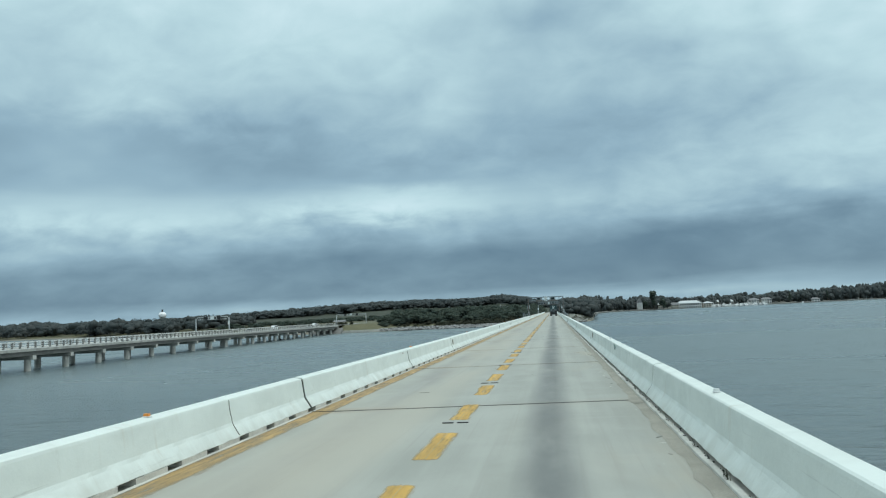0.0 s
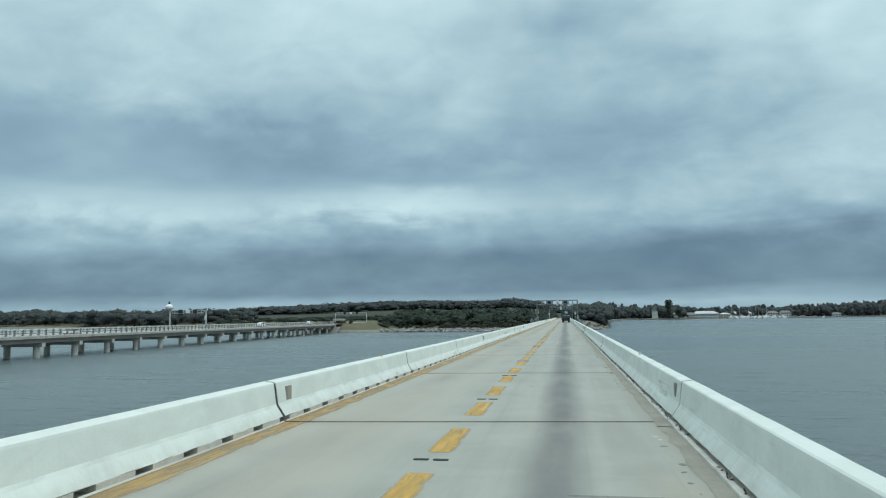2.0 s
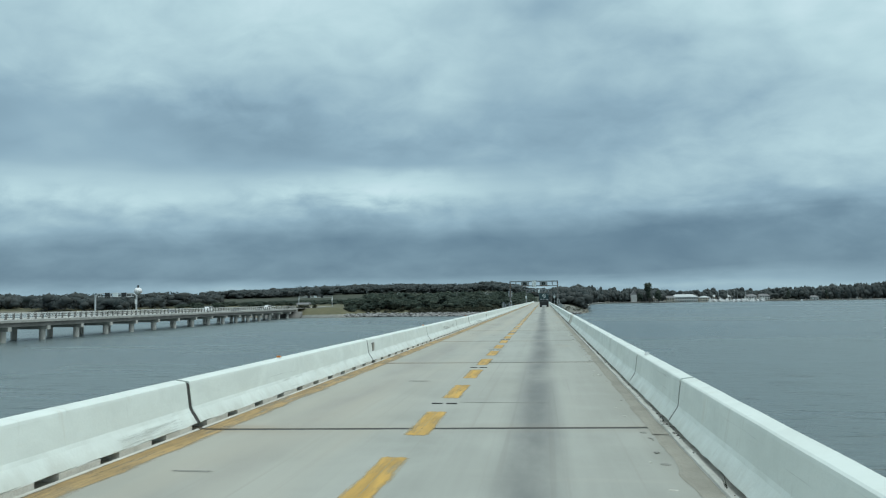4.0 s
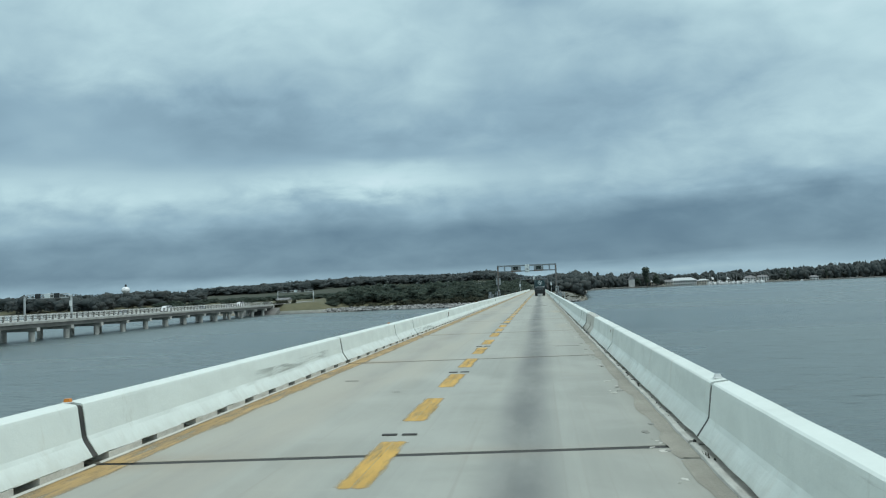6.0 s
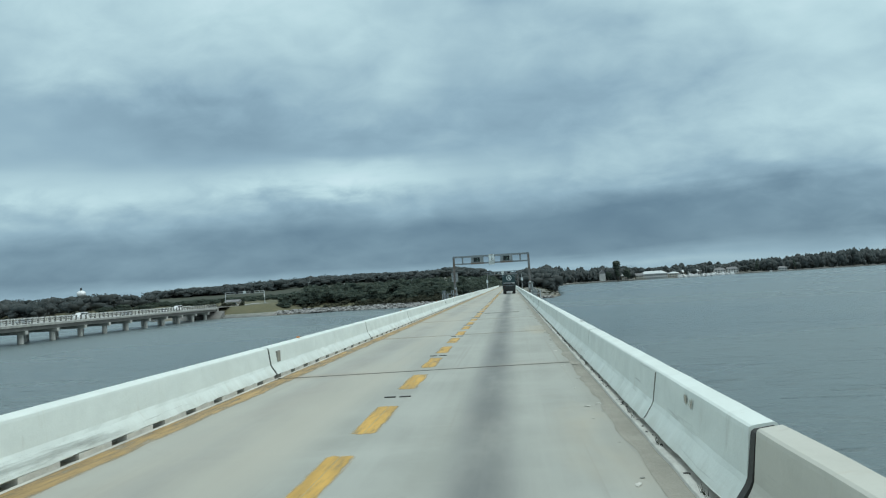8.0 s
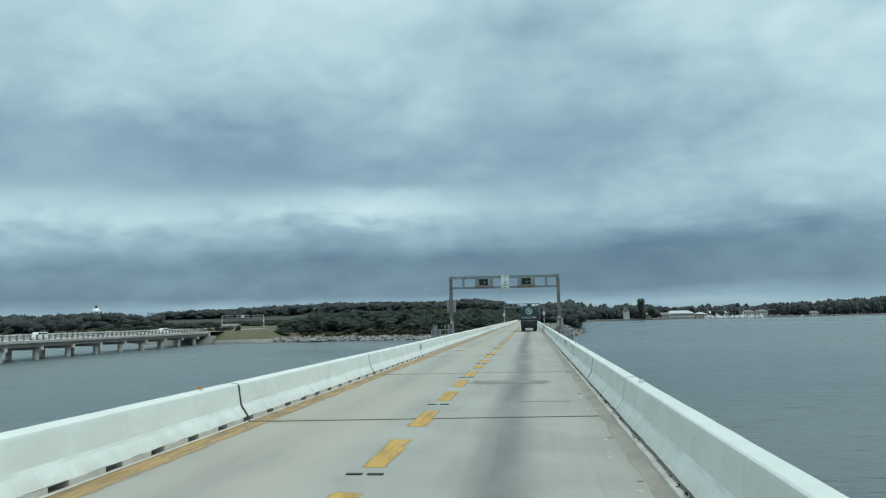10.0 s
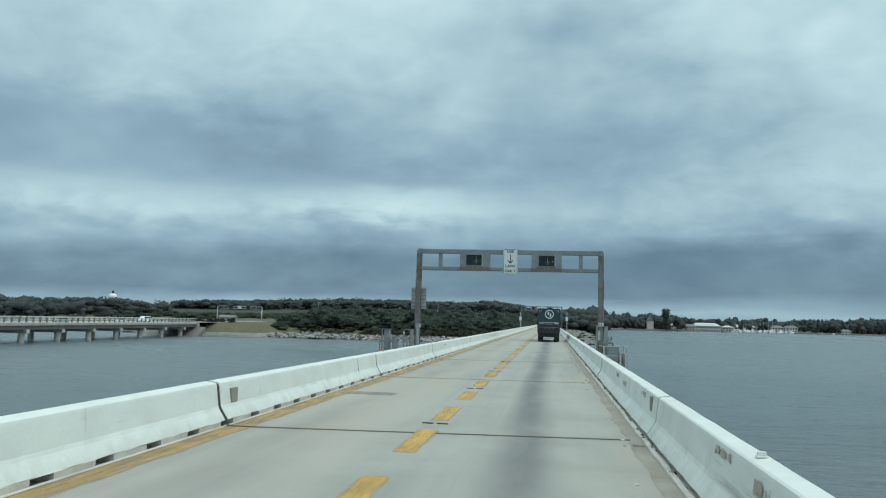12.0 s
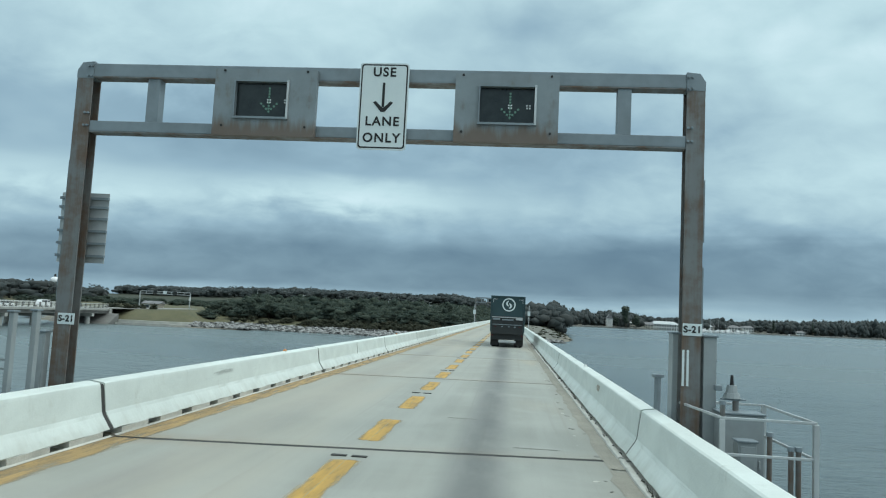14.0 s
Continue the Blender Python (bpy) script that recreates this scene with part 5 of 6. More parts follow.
def wall_line(pts, z0, z1, thick):
    """A low wall along a bent line."""
    bm = B()
    ring = []
    for i, (x, y) in enumerate(pts):
        a, b = pts[max(0, i - 1)], pts[min(len(pts) - 1, i + 1)]
        d = Vector((b[0] - a[0], b[1] - a[1])).normalized()
        ring.append([bm.verts.new((x - d.y * k, y + d.x * k, z)) for k, z in ((0, z0), (0, z1 - 0.06), (0.06, z1), (thick, z1), (thick, z0))])
    for a, b in zip(ring, ring[1:]):
        for i in range(5):
            bm.faces.new((a[i], b[i], b[(i + 1) % 5], a[(i + 1) % 5]))
    bm.faces.new(ring[0])
    bm.faces.new(ring[-1])
    bmesh.ops.recalc_face_normals(bm, faces=bm.faces)
    return bm


sea = thing("seawall", pose(0, 0, 0), "pale stepped concrete seawall along the beach", "wall", kind="structure")
LINE = [(-133.5, 450.0), (-126.0, 450.6), (-119.0, 451.6), (-113.0, 454.6), (-107.5, 459.5)]
part("lower_step", wall_line(LINE, -8.5, -6.05, 1.2), M_CONC, sea)
part("upper_step", wall_line([(x + 0.4, y + 4.6) for x, y in LINE], -8.0, -5.25, 0.8), M_PIER, sea)
# approach road behind the abutment
bm = B()
vs = [bm.verts.new(p) for p in ((OX - OW, 454.2, -1.56), (OX, 454.2, -1.56), (OX - 4, 640, -0.95), (OX - OW - 4, 640, -0.95))]
bm.faces.new(vs)
r = bmesh.ops.extrude_face_region(bm, geom=list(bm.faces))
bmesh.ops.translate(bm, verts=[v for v in r["geom"] if isinstance(v, bmesh.types.BMVert)], vec=(0, 0, -0.22))
bmesh.ops.recalc_face_normals(bm, faces=bm.faces)
tagged(part("approach_road", bm, M_PATCH), "grey asphalt approach road on the shore", "road", kind="structure")
bm = B()
box(bm, (XL - 0.6, Y_END, -6.0), (XR + 0.6, Y_END + 400, -0.055))
tagged(part("causeway", bm, M_CONC), "raised concrete road ahead on the shore", "road", kind="structure")


def small_gantry(x0, x1, y, z0, z1, label, arched):
    g = thing("far_gantry", pose(0, y, 0), label, "gantry", "far gantries")
    for x in (x0, x1):
        bm = B()
        box(bm, (x - 0.2, -0.2, z0), (x + 0.2, 0.2, z1 - 0.4), 0.03)
        p = part("post", bm, M_ALU, g)
        if x == x1:
            bm = B()
            box(bm, (x - 0.35, -0.45, z0 + (z1 - z0) * 0.5), (x + 0.35, -0.21, z0 + (z1 - z0) * 0.5 + 1.5), 0.03)
            part("cabinet", bm, M_PLASTIC, p, "pale box on the post")
    lean = 0.9 if arched else 0.25
    for zz in (z1, z1 - 1.0):
        bm = B()
        box(bm, (x0 + lean, -0.14, zz - 0.12), (x1 - lean, 0.14, zz + 0.12), 0.03)
        part("chord", bm, M_ALU, g)
    for x, s in ((x0, 1), (x1, -1)):
        bm = B()
        rod(bm, (x, 0, z1 - 0.45 - 0.5), (x + s * lean, 0, z1), 0.16, sides=8)
        part("corner", bm, M_ALU, g)
    for i in range(1, 8):
        x = x0 + (x1 - x0) * i / 8
        bm = B()
        box(bm, (x - 0.07, -0.07, z1 - 0.88), (x + 0.07, 0.07, z1 - 0.122))
        part("strut", bm, M_ALU, g)
    for i in (0.3, 0.5, 0.7):
        x = x0 + (x1 - x0) * i
        bm = B()
        box(bm, (x - 0.8, -0.35, z1 - 1.05), (x + 0.8, -0.142, z1 + 0.25), 0.03)
        part("signal_head", bm, M_TRUCK_LOW if i != 0.5 else M_SIGN, g, "dark lane signal" if i != 0.5 else "white sign panel")


small_gantry(-140.3, -126.2, 279.0, -1.5, 5.4, "pale arched steel gantry over the far bridge", True)
small_gantry(-149.1, -127.7, 502.0, -1.3, 5.5, "pale steel gantry over the approach road", False)
small_gantry(-45.0, -24.0, 640.0, 0.0, 6.5, "pale steel gantry among the trees", False)


# ---- vehicles ----
def wheel(t, x, y, r, w):
    bm = B()
    rod(bm, (x - w / 2, y, r), (x + w / 2, y, r), r, sides=20)
    bmesh.ops.bevel(bm, geom=[e for e in bm.edges if abs(e.verts[0].co.x - e.verts[1].co.x) < 1e-5], offset=0.03, segments=2, affect="EDGES")
    p = part("wheel", bm, M_TYRE, t)
    s = 1 if x > 0 else -1
    bm = B()
    rod(bm, (x + s * (w / 2 - 0.02), y, r), (x + s * (w / 2 + 0.012), y, r), r * 0.6, r * 0.5, 16)
    part("rim", bm, M_SILVER, p)


def car(name, x, y, heading, mat, label, tall):
    """A saloon or a van: shaped body, glazed cabin, lamps and wheels."""
    t = thing(name, pose(x - 2.5 + ox(y), y, oz(y) - 1.095, 0, 0, heading), label, "car" if name == "car" else "van", "traffic on the far bridge")
    w = 0.92 if not tall else 1.0
    prof = [(-2.25, 0.35), (2.2, 0.35), (2.3, 0.6), (2.15, 0.82), (1.1, 0.95), (-1.6, 0.98), (-2.25, 0.85)] if not tall else [(-2.7, 0.4), (2.6, 0.4), (2.75, 0.7), (2.6, 1.05), (1.9, 1.2), (-2.7, 1.2)]
    cab = [(1.05, 0.952), (0.35, 1.42), (-1.0, 1.45), (-1.75, 0.985)] if not tall else [(1.95, 1.202), (1.2, 2.15), (-2.6, 2.2), (-2.68, 1.202)]
    bm = B()
    extrude_profile(bm, prof, -w, w)
    bmesh.ops.bevel(bm, geom=list(bm.edges), offset=0.06, segments=2, affect="EDGES")
    bmesh.ops.transform(bm, matrix=Matrix.Rotation(radians(90), 4, "Z"), verts=bm.verts)
    part("body", bm, mat, t)
    bm = B()
    extrude_profile(bm, cab, -w * 0.86, w * 0.86)
    bmesh.ops.bevel(bm, geom=list(bm.edges), offset=0.07, segments=2, affect="EDGES")
    bmesh.ops.transform(bm, matrix=Matrix.Rotation(radians(90), 4, "Z"), verts=bm.verts)
    part("cabin", bm, mat if tall else M_GLASS, t)
    if tall:
        for s in (-1, 1):
            for a, b in ((0.2, 1.3), (-1.2, 0.1), (-2.4, -1.3)):
                bm = B()
                box(bm, (s * w * 0.865 - 0.01, a, 1.4), (s * w * 0.865 + 0.01, b, 1.95), 0.004)
                part("side_window", bm, M_GLASS, t)
    else:
        bm = B()
        box(bm, (-w * 0.78, -0.95, 1.452), (w * 0.78, 0.3, 1.475), 0.01)
        part("roof", bm, mat, t)
    yy = 2.2 if not tall else 2.65
    for s in (-1, 1):
        bm = B()
        box(bm, (s * 0.6 - 0.2, yy, 0.62), (s * 0.6 + 0.2, yy + 0.09, 0.76), 0.02)
        part("headlight", bm, M_SIGN, t)
        bm = B()
        box(bm, (s * 0.68 - 0.14, -yy - 0.12, 0.66), (s * 0.68 + 0.14, -yy + 0.02, 0.80), 0.02)
        part("tail_light", bm, M_RED, t)
        for a in (-1.4, 1.4):
            wheel(t, s * (w - 0.10), a, 0.33, 0.22)


car("van", -134.5, 341.5, 180, M_CARWHITE, "white passenger van driving on the far bridge", True)
car("car", -134.6, 372.0, 180, M_CARGREY, "grey saloon car driving on the far bridge", False)
car("car", -134.5, 402.0, 180, M_CARWHITE, "white saloon car driving on the far bridge", False)
car("car", -138.2, 318.0, 180, M_CARGREY, "grey saloon car in the middle lane of the far bridge", False)
car("van", -138.4, 425.0, 180, M_CARWHITE, "white van in the middle lane of the far bridge", True)
car("car", -134.4, 205.0, 180, M_CARWHITE, "white saloon car driving along the far bridge railing", False)


# ---- delivery truck ahead ----
def truck(x, y):
    t = thing("delivery_truck", pose(x, y, 0), "dark green delivery truck with a tail lift seen from behind", "truck")
    W, H = 1.28, 3.82
    bm = B()
    box(bm, (-W, 0.12, 1.15), (W, 8.4, H), 0.03)
    body = part("cargo_box", bm, M_TRUCK, t)
    for a, b, c, d in ((-W, -W + 0.10, 1.12, H), (W - 0.10, W, 1.12, H), (-W + 0.101, W - 0.101, H - 0.12, H)):
        bm = B()
        box(bm, (a, 0.0, c), (b, 0.118, d), 0.015)
        part("rear_frame", bm, M_TRUCK, body)
    bm = B()
    box(bm, (-W + 0.11, 0.04, 2.30), (W - 0.11, 0.117, H - 0.13), 0.01)
    door = part("rear_door", bm, M_TRUCK, body)
    # roundel: white ring and disc with two dark curls
    cz = 3.17
    bm = B()
    rod(bm, (0.06, 0.039, cz), (0.06, 0.028, cz), 0.50, sides=40)
    part("roundel", bm, M_SIGN, door, "round white emblem")
    bm = B()
    rod(bm, (0.06, 0.0279, cz), (0.06, 0.0268, cz), 0.405, sides=40)
    part("emblem_disc", bm, M_TRUCK, door, "dark disc inside the white ring")
    for s in (-1, 1):
        bm = B()
        pts = []
        for i in range(15):
            a = radians(-100 + 200 * i / 14)
            pts.append((0.06 + s * (0.05 + 0.19 * math.cos(a) * 0.9), cz - s * (0.09 + 0.20 * math.sin(a))))
        for i in range(9):
            a = radians(100 - 200 * i / 8)
            pts.append((0.06 + s * (0.02 + 0.06 * math.cos(a)), cz - s * (0.09 + 0.13 * math.sin(a))))
        extrude_profile(bm, pts, 0.022, 0.0262)
        part("emblem_curl", bm, M_SIGN, door, "white curl")
    for s in (-1, 1):
        bm = B()
        box(bm, (s * 0.95 - 0.16, 0.032, H - 0.27), (s * 0.95 + 0.16, 0.039, H - 0.24))
        box(bm, (s * 1.10 - 0.015, 0.032, H - 0.50), (s * 1.10 + 0.015, 0.039, H - 0.271))
        part("reflective_corner", bm, M_SILVER, door, "pale reflective corner mark")
    for zz, h, x0, x1, mat in ((2.20, 0.06, -1.16, 1.16, M_SILVER), (2.02, 0.13, -1.1, -0.55, M_GALV), (2.0, 0.10, -0.4, 0.45, M_GALV), (2.05, 0.16, 0.62, 1.12, M_SILVER), (1.66, 0.05, -1.1, 1.1, M_GALV), (1.82, 0.10, -0.2, 0.5, M_TRUCK_LOW)):
        bm = B()
        box(bm, (x0, -0.02, zz), (x1, 0.025, zz + h), 0.006)
        part("lift_bar", bm, mat, t, "pale metal bar of the tail lift")
    bm = B()
    box(bm, (-1.17, 0.03, 0.98), (1.17, 0.115, 2.29), 0.02)
    part("tail_lift", bm, M_TRUCK_LOW, t, "folded dark tail-lift platform")
    for x0 in (-0.95, -0.45, 0.05, 0.5, 0.85):
        bm = B()
        box(bm, (x0, -0.005, 1.50), (x0 + 0.12, 0.029, 1.57), 0.004)
        part("marker_light", bm, M_RED if x0 in (-0.95, 0.85) else M_GALV, t)
    bm = B()
    box(bm, (0.78, 0.0, 1.68), (1.10, 0.029, 1.98), 0.004)
    part("warning_plate", bm, M_EDGE, t, "faded yellow warning plate")
    bm = B()
    box(bm, (-1.22, 0.35, 0.55), (1.22, 8.0, 1.12), 0.04)
    part("chassis", bm, M_TRUCK_LOW, t)
    bm = B()
    box(bm, (-0.62, 0.12, 0.36), (0.66, 0.26, 0.50), 0.02)
    part("bumper", bm, M_SILVER, t, "bright steel bumper bar")
    for s in (-1, 1):
        bm = B()
        box(bm, (s * 0.92 - 0.30, 0.62, 0.12), (s * 0.92 + 0.30, 0.66, 0.98), 0.008)
        part("mudflap", bm, M_TYRE, t)
        for x0 in (0.72, 1.02):
            wheel(t, s * x0, 1.3, 0.50, 0.27)
        wheel(t, s * 1.02, 7.4, 0.50, 0.27)
        bm = B()
        box(bm, (s * 1.10 - 0.06, 0.02, 0.82), (s * 1.10 + 0.06, 0.11, 0.92), 0.01)
        part("tail_light", bm, M_RED, t)
        bm = B()
        box(bm, (s * 1.42 - 0.10, 8.6, 1.9), (s * 1.42 + 0.10, 8.7, 2.5), 0.02)
        part("wing_mirror", bm, M_TRUCK_LOW, t)
    bm = B()
    extrude_profile(bm, [(8.5, 0.6), (10.3, 0.6), (10.3, 1.5), (9.9, 2.6), (9.5, 2.75), (8.5, 2.75)], -1.15, 1.15)
    bmesh.ops.transform(bm, matrix=Matrix.Rotation(radians(90), 4, "Z") @ Matrix.Scale(-1, 4, (0, 1, 0)), verts=bm.verts)
    bmesh.ops.recalc_face_normals(bm, faces=bm.faces)
    for v in bm.verts:
        v.co = (v.co.x, abs(v.co.y), v.co.z)
    part("cab", bm, M_TRUCK, t)
    return t


truck(2.15, 268.0)


# ---- water tower ----
tw = thing("water_tower", pose(-868, 1545, 0), "white ball-shaped water tower above the trees", "water tower")
bm = B()
rod(bm, (0, 0, -8), (0, 0, 22), 4.0, 2.6, 20)
part("stem", bm, M_WALL, tw)
bm = B()
bmesh.ops.create_uvsphere(bm, u_segments=24, v_segments=14, radius=8.5, matrix=Matrix.Translation((0, 0, 28.5)) @ Matrix.Diagonal((1, 1, 0.86, 1)))
part("tank", bm, M_CARWHITE, tw)
bm = B()
rod(bm, (0, 0, 35.6), (0, 0, 41), 2.4, 1.6, 8)
part("aerials", bm, M_TRUCK_LOW, tw, "dark aerials on the roof")

# ---- trees ----
def clump(rs, sub):
    bm = B()
    bmesh.ops.create_icosphere(bm, subdivisions=sub, radius=1.0)
    co = np.array([v.co[:] for v in bm.verts])
    fa = np.array([[v.index for v in f.verts] for f in bm.faces])
    bm.free()
    co = co * (1 + rs.uniform(-0.28, 0.32, (len(co), 1))) * rs.uniform(0.8, 1.2, 3)
    return co, fa


def crown(rs, count, sub, wide, tall, base, pointed, size=0.2, leaves=300, leaf=0.09):
    """Clumps of leaf scattered through an uneven crown of several lobes; z from base to base + tall."""
    C, F, n = [], [], 0
    lobes = []
    for i in range(7):
        a, q = rs.uniform(0, 6.28), rs.uniform(0.1, 0.55)
        lobes.append((math.cos(a) * q, math.sin(a) * q, rs.uniform(0.25, 0.66) if i else 0.66, rs.uniform(0.28, 0.42)))
    for i in range(count + leaves):
        lx, ly, lz, lr = lobes[i % 7]
        v = rs.normal(size=3)
        v = v / np.linalg.norm(v) * (rs.uniform(0.3, 0.8) if i < count else rs.uniform(0.70, 1.12))
        p = np.array([(lx + v[0] * lr * 1.1) * wide, (ly + v[1] * lr * 1.1) * wide, base + (lz + v[2] * lr * 0.8) * tall])
        h = min(1.0, max(0.0, (p[2] - base) / tall))
        if pointed:
            p[:2] *= 1.2 - 1.1 * h
        p[2] = min(max(p[2], base), base + tall)
        if i < count:
            # dense heart of the crown
            co, fa = clump(rs, sub)
            co = co * rs.uniform(0.7, 1.3) * size * (wide, wide, 0.34 * (wide + tall * 0.5))
        else:
            # a spray of leaves
            co = rs.normal(size=(3, 3)) * leaf * (wide, wide, 0.5 * (wide + tall * 0.5))
            fa = np.array([[0, 1, 2]])
        C.append(co + p)
        F.append(fa + n)
        n += len(co)
    return np.concatenate(C), np.concatenate(F)


def stem(rs, height, r):
    """Tapered trunk with a few limbs."""
    bm = B()
    rod(bm, (0, 0, -0.5), (0, 0, height * 0.75), r, r * 0.35, 7)
    for i in range(4):
        a = rs.uniform(0, 6.28)
        z0 = height * rs.uniform(0.3, 0.6)
        rod(bm, (0, 0, z0), (math.cos(a) * height * 0.22, math.sin(a) * height * 0.22, z0 + height * 0.22), r * 0.4, r * 0.15, 5)
    return bm


def mesh_from(name, C, F, mat):
    me = bpy.data.meshes.new(name)
    me.vertices.add(len(C))
    me.vertices.foreach_set("co", C.astype(np.float32).ravel())
    me.loops.add(F.size)
    me.loops.foreach_set("vertex_index", F.astype(np.int32).ravel())
    me.polygons.add(len(F))
    me.polygons.foreach_set("loop_start", np.arange(0, F.size, 3, dtype=np.int32))
    me.update(calc_edges=True)
    me.materials.append(mat)
    return me


def wood(name, spots, mat, label, count, sub, seed, pointed, uneven, size, leaves, leaf):
    """Many trees as one mesh; spots: x, y, height, width."""
    rs = np.random.RandomState(seed)
    kinds = [crown(rs, count, sub, 1.0, 0.93, 0.04, rs.rand() < pointed, size, leaves, leaf) for _ in range(9)]
    C, F, n = [], [], 0
    for x, y, h, w in spots:
        co, fa = kinds[rs.randint(9)]
        a = rs.uniform(0, 6.28)
        R = np.array([[math.cos(a), -math.sin(a), 0], [math.sin(a), math.cos(a), 0], [0, 0, 1]])
        C.append((co @ R.T) * (w * 0.62, w * 0.62, h * 0.95 * (1 + uneven * noise.noise((x * 0.015, y * 0.015, 3.0)))) + (x, y, land_z(x, y) - 0.3))
        F.append(fa + n)
        n += len(co)
    me = mesh_from(name, np.concatenate(C), np.concatenate(F), mat)
    return tagged(put(name, me), label, "trees", kind="stuff")


rs = np.random.RandomState(11)
near_spots, far_spots, east_spots, scrub_spots = [], [], [], []
# wooded hill behind the stone bank, west of the road
for _ in range(520):
    x = rs.uniform(-118, -9)
    d = rs.uniform(26, 230) if rs.rand() < 0.75 else rs.uniform(22, 70)
    y = shore(x) + d
    if -52 < x < -18 and 150 < d < 178:
        continue
    near_spots.append((x, y, rs.uniform(4.5, 7.5) if d < 70 else rs.uniform(7, 10.5), rs.uniform(9, 14)))
for _ in range(330):
    x = rs.uniform(-330, -60)
    y = rs.uniform(620, 1000)
    if -185 < x < -120 and y < 680:
        continue
    if y - shore(x) > 25:
        near_spots.append((x, y, rs.uniform(5, 8) if x > -115 else rs.uniform(2.5, 5), rs.uniform(9, 14)))
# far ridge and the long treeline beyond the other bridge
for _ in range(1300):
    y = rs.uniform(1220, 1700)
    x = 2.3 + rs.uniform(-0.53, 0.03) * (y - 168)
    far_spots.append((x, y, rs.uniform(11, 16.5), rs.uniform(18, 28)))
for _ in range(1000):
    x = rs.uniform(-1900, -330)
    y = shore(x) + rs.uniform(8, 170)
    far_spots.append((x, y, max(6.0, sky_top(x, y) - land_z(x, y)) * rs.uniform(0.78, 1.06), rs.uniform(16, 26)))
# low woods along the east shore
for _ in range(700):
    y = rs.uniform(640, 1500)
    xe = float(np.interp(y, SH_Y[11:18], SH_X[11:18]))
    x = rs.uniform(12, xe - 5) if xe > 22 else 14
    east_spots.append((x, y, max(4.0, sky_top(x, y) - land_z(x, y)) * rs.uniform(0.7, 1.05), rs.uniform(10, 16)))
for _ in range(1200):
    x = rs.uniform(100, 1150)
    y = shore(x) + rs.uniform(14, 260)
    d = y - shore(x)
    if (230 < x < 520 and d < 90 and rs.rand() < 0.85) or (153 < x < 176 and d < 30):
        continue
    east_spots.append((x, y, max(5.0, sky_top(x, y) - land_z(x, y)) * rs.uniform(0.55, 1.03), rs.uniform(12, 21)))
for _ in range(420):
    x = rs.uniform(-70, -12) if rs.rand() < 0.75 else rs.uniform(-150, -70)
    if -132 < x < -101:
        continue
    scrub_spots.append((x, shore(x) + rs.uniform(8, 34), rs.uniform(1.2, 3.2), rs.uniform(2.0, 4.5)))
for _ in range(160):
    y = rs.uniform(500, 760)
    x = rs.uniform(6.5, float(np.interp(y, SH_Y[11:18], SH_X[11:18])) - 1)
    scrub_spots.append((x, y, rs.uniform(0.4, 1.2), rs.uniform(1.4, 3.0)))
wood("near_wood", near_spots, M_LEAF, "dense dark green wood on the low hill behind the shore", 14, 1, 21, 0.05, 0.18, 0.25, 560, 0.064)
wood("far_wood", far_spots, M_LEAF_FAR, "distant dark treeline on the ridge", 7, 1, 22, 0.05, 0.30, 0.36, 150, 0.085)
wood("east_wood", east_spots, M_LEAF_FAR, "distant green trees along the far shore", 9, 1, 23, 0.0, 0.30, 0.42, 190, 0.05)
wood("scrub", scrub_spots, M_SCRUB, "olive scrub bushes on the bank", 5, 1, 24, 0.0, 0.10, 0.34, 90, 0.12)


def tree(x, y, h, w, label, seed, pointed=False):
    r = np.random.RandomState(seed)
    t = thing("tree", pose(x, y, land_z(x, y)), label, "tree", "trees on the shore")
    C, F = crown(r, 40, 1, w * 0.5, h * 0.82, h * 0.18, pointed, 0.24, 900, 0.055)
    put("crown", mesh_from("crown", C, F, M_LEAF), t)
    part("trunk", stem(r, h, 0.035 * h * 0.6), M_BARK, t)


tree(191, 1432, 42, 24, "tall broad tree standing above the shore woods", 1)
tree(208, 1440, 30, 20, "broad green tree beside the taller tree", 2)
tree(176, 1430, 20, 16, "round green tree at the water's edge", 3)
tree(-98, 488, 8.5, 8, "bushy green tree at the end of the grass bank", 4)
tree(-104, 498, 9.5, 9, "dark round tree beside the grass bank", 5)
tree(-91, 492, 8, 8, "round green tree above the stone bank", 6)
tree(-72, 500, 9, 9, "spreading green tree above the stone bank", 7)
tree(-58, 505, 9.5, 9, "dark green tree on the bank", 8)
tree(-40, 512, 9, 9, "leafy green tree beside the road bank", 9)
tree(-24, 525, 10, 9, "green tree close to the bridge end", 10)
tree(619, 1780, 30, 9, "tall dark conifer near the marina", 12, True)
tree(514, 1700, 28, 11, "tall dark conifer beside a pale house", 13, True)

# ---- armour stones along the bank ----
rs = np.random.RandomState(3)
C, F, n = [], [], 0
for i in range(6000):
    x = rs.uniform(-109, -10) if i > 900 else rs.uniform(6, 24)
    d = rs.uniform(-1.0, 7.5)
    y = shore(x) + d if i > 900 else rs.uniform(500, shore(x) + 4)
    co, fa = clump(rs, 1)
    s = rs.uniform(0.28, 0.85)
    C.append(co * (s * 1.2, s, s * 0.75) + (x, y, max(land_z(x, y), ZW - 0.2) + s * 0.35))
    F.append(fa + n)
    n += len(co)
tagged(put("riprap", mesh_from("riprap", np.concatenate(C), np.concatenate(F), M_ROCK)), "grey and white armour stones along the shore", "rocks", kind="stuff")


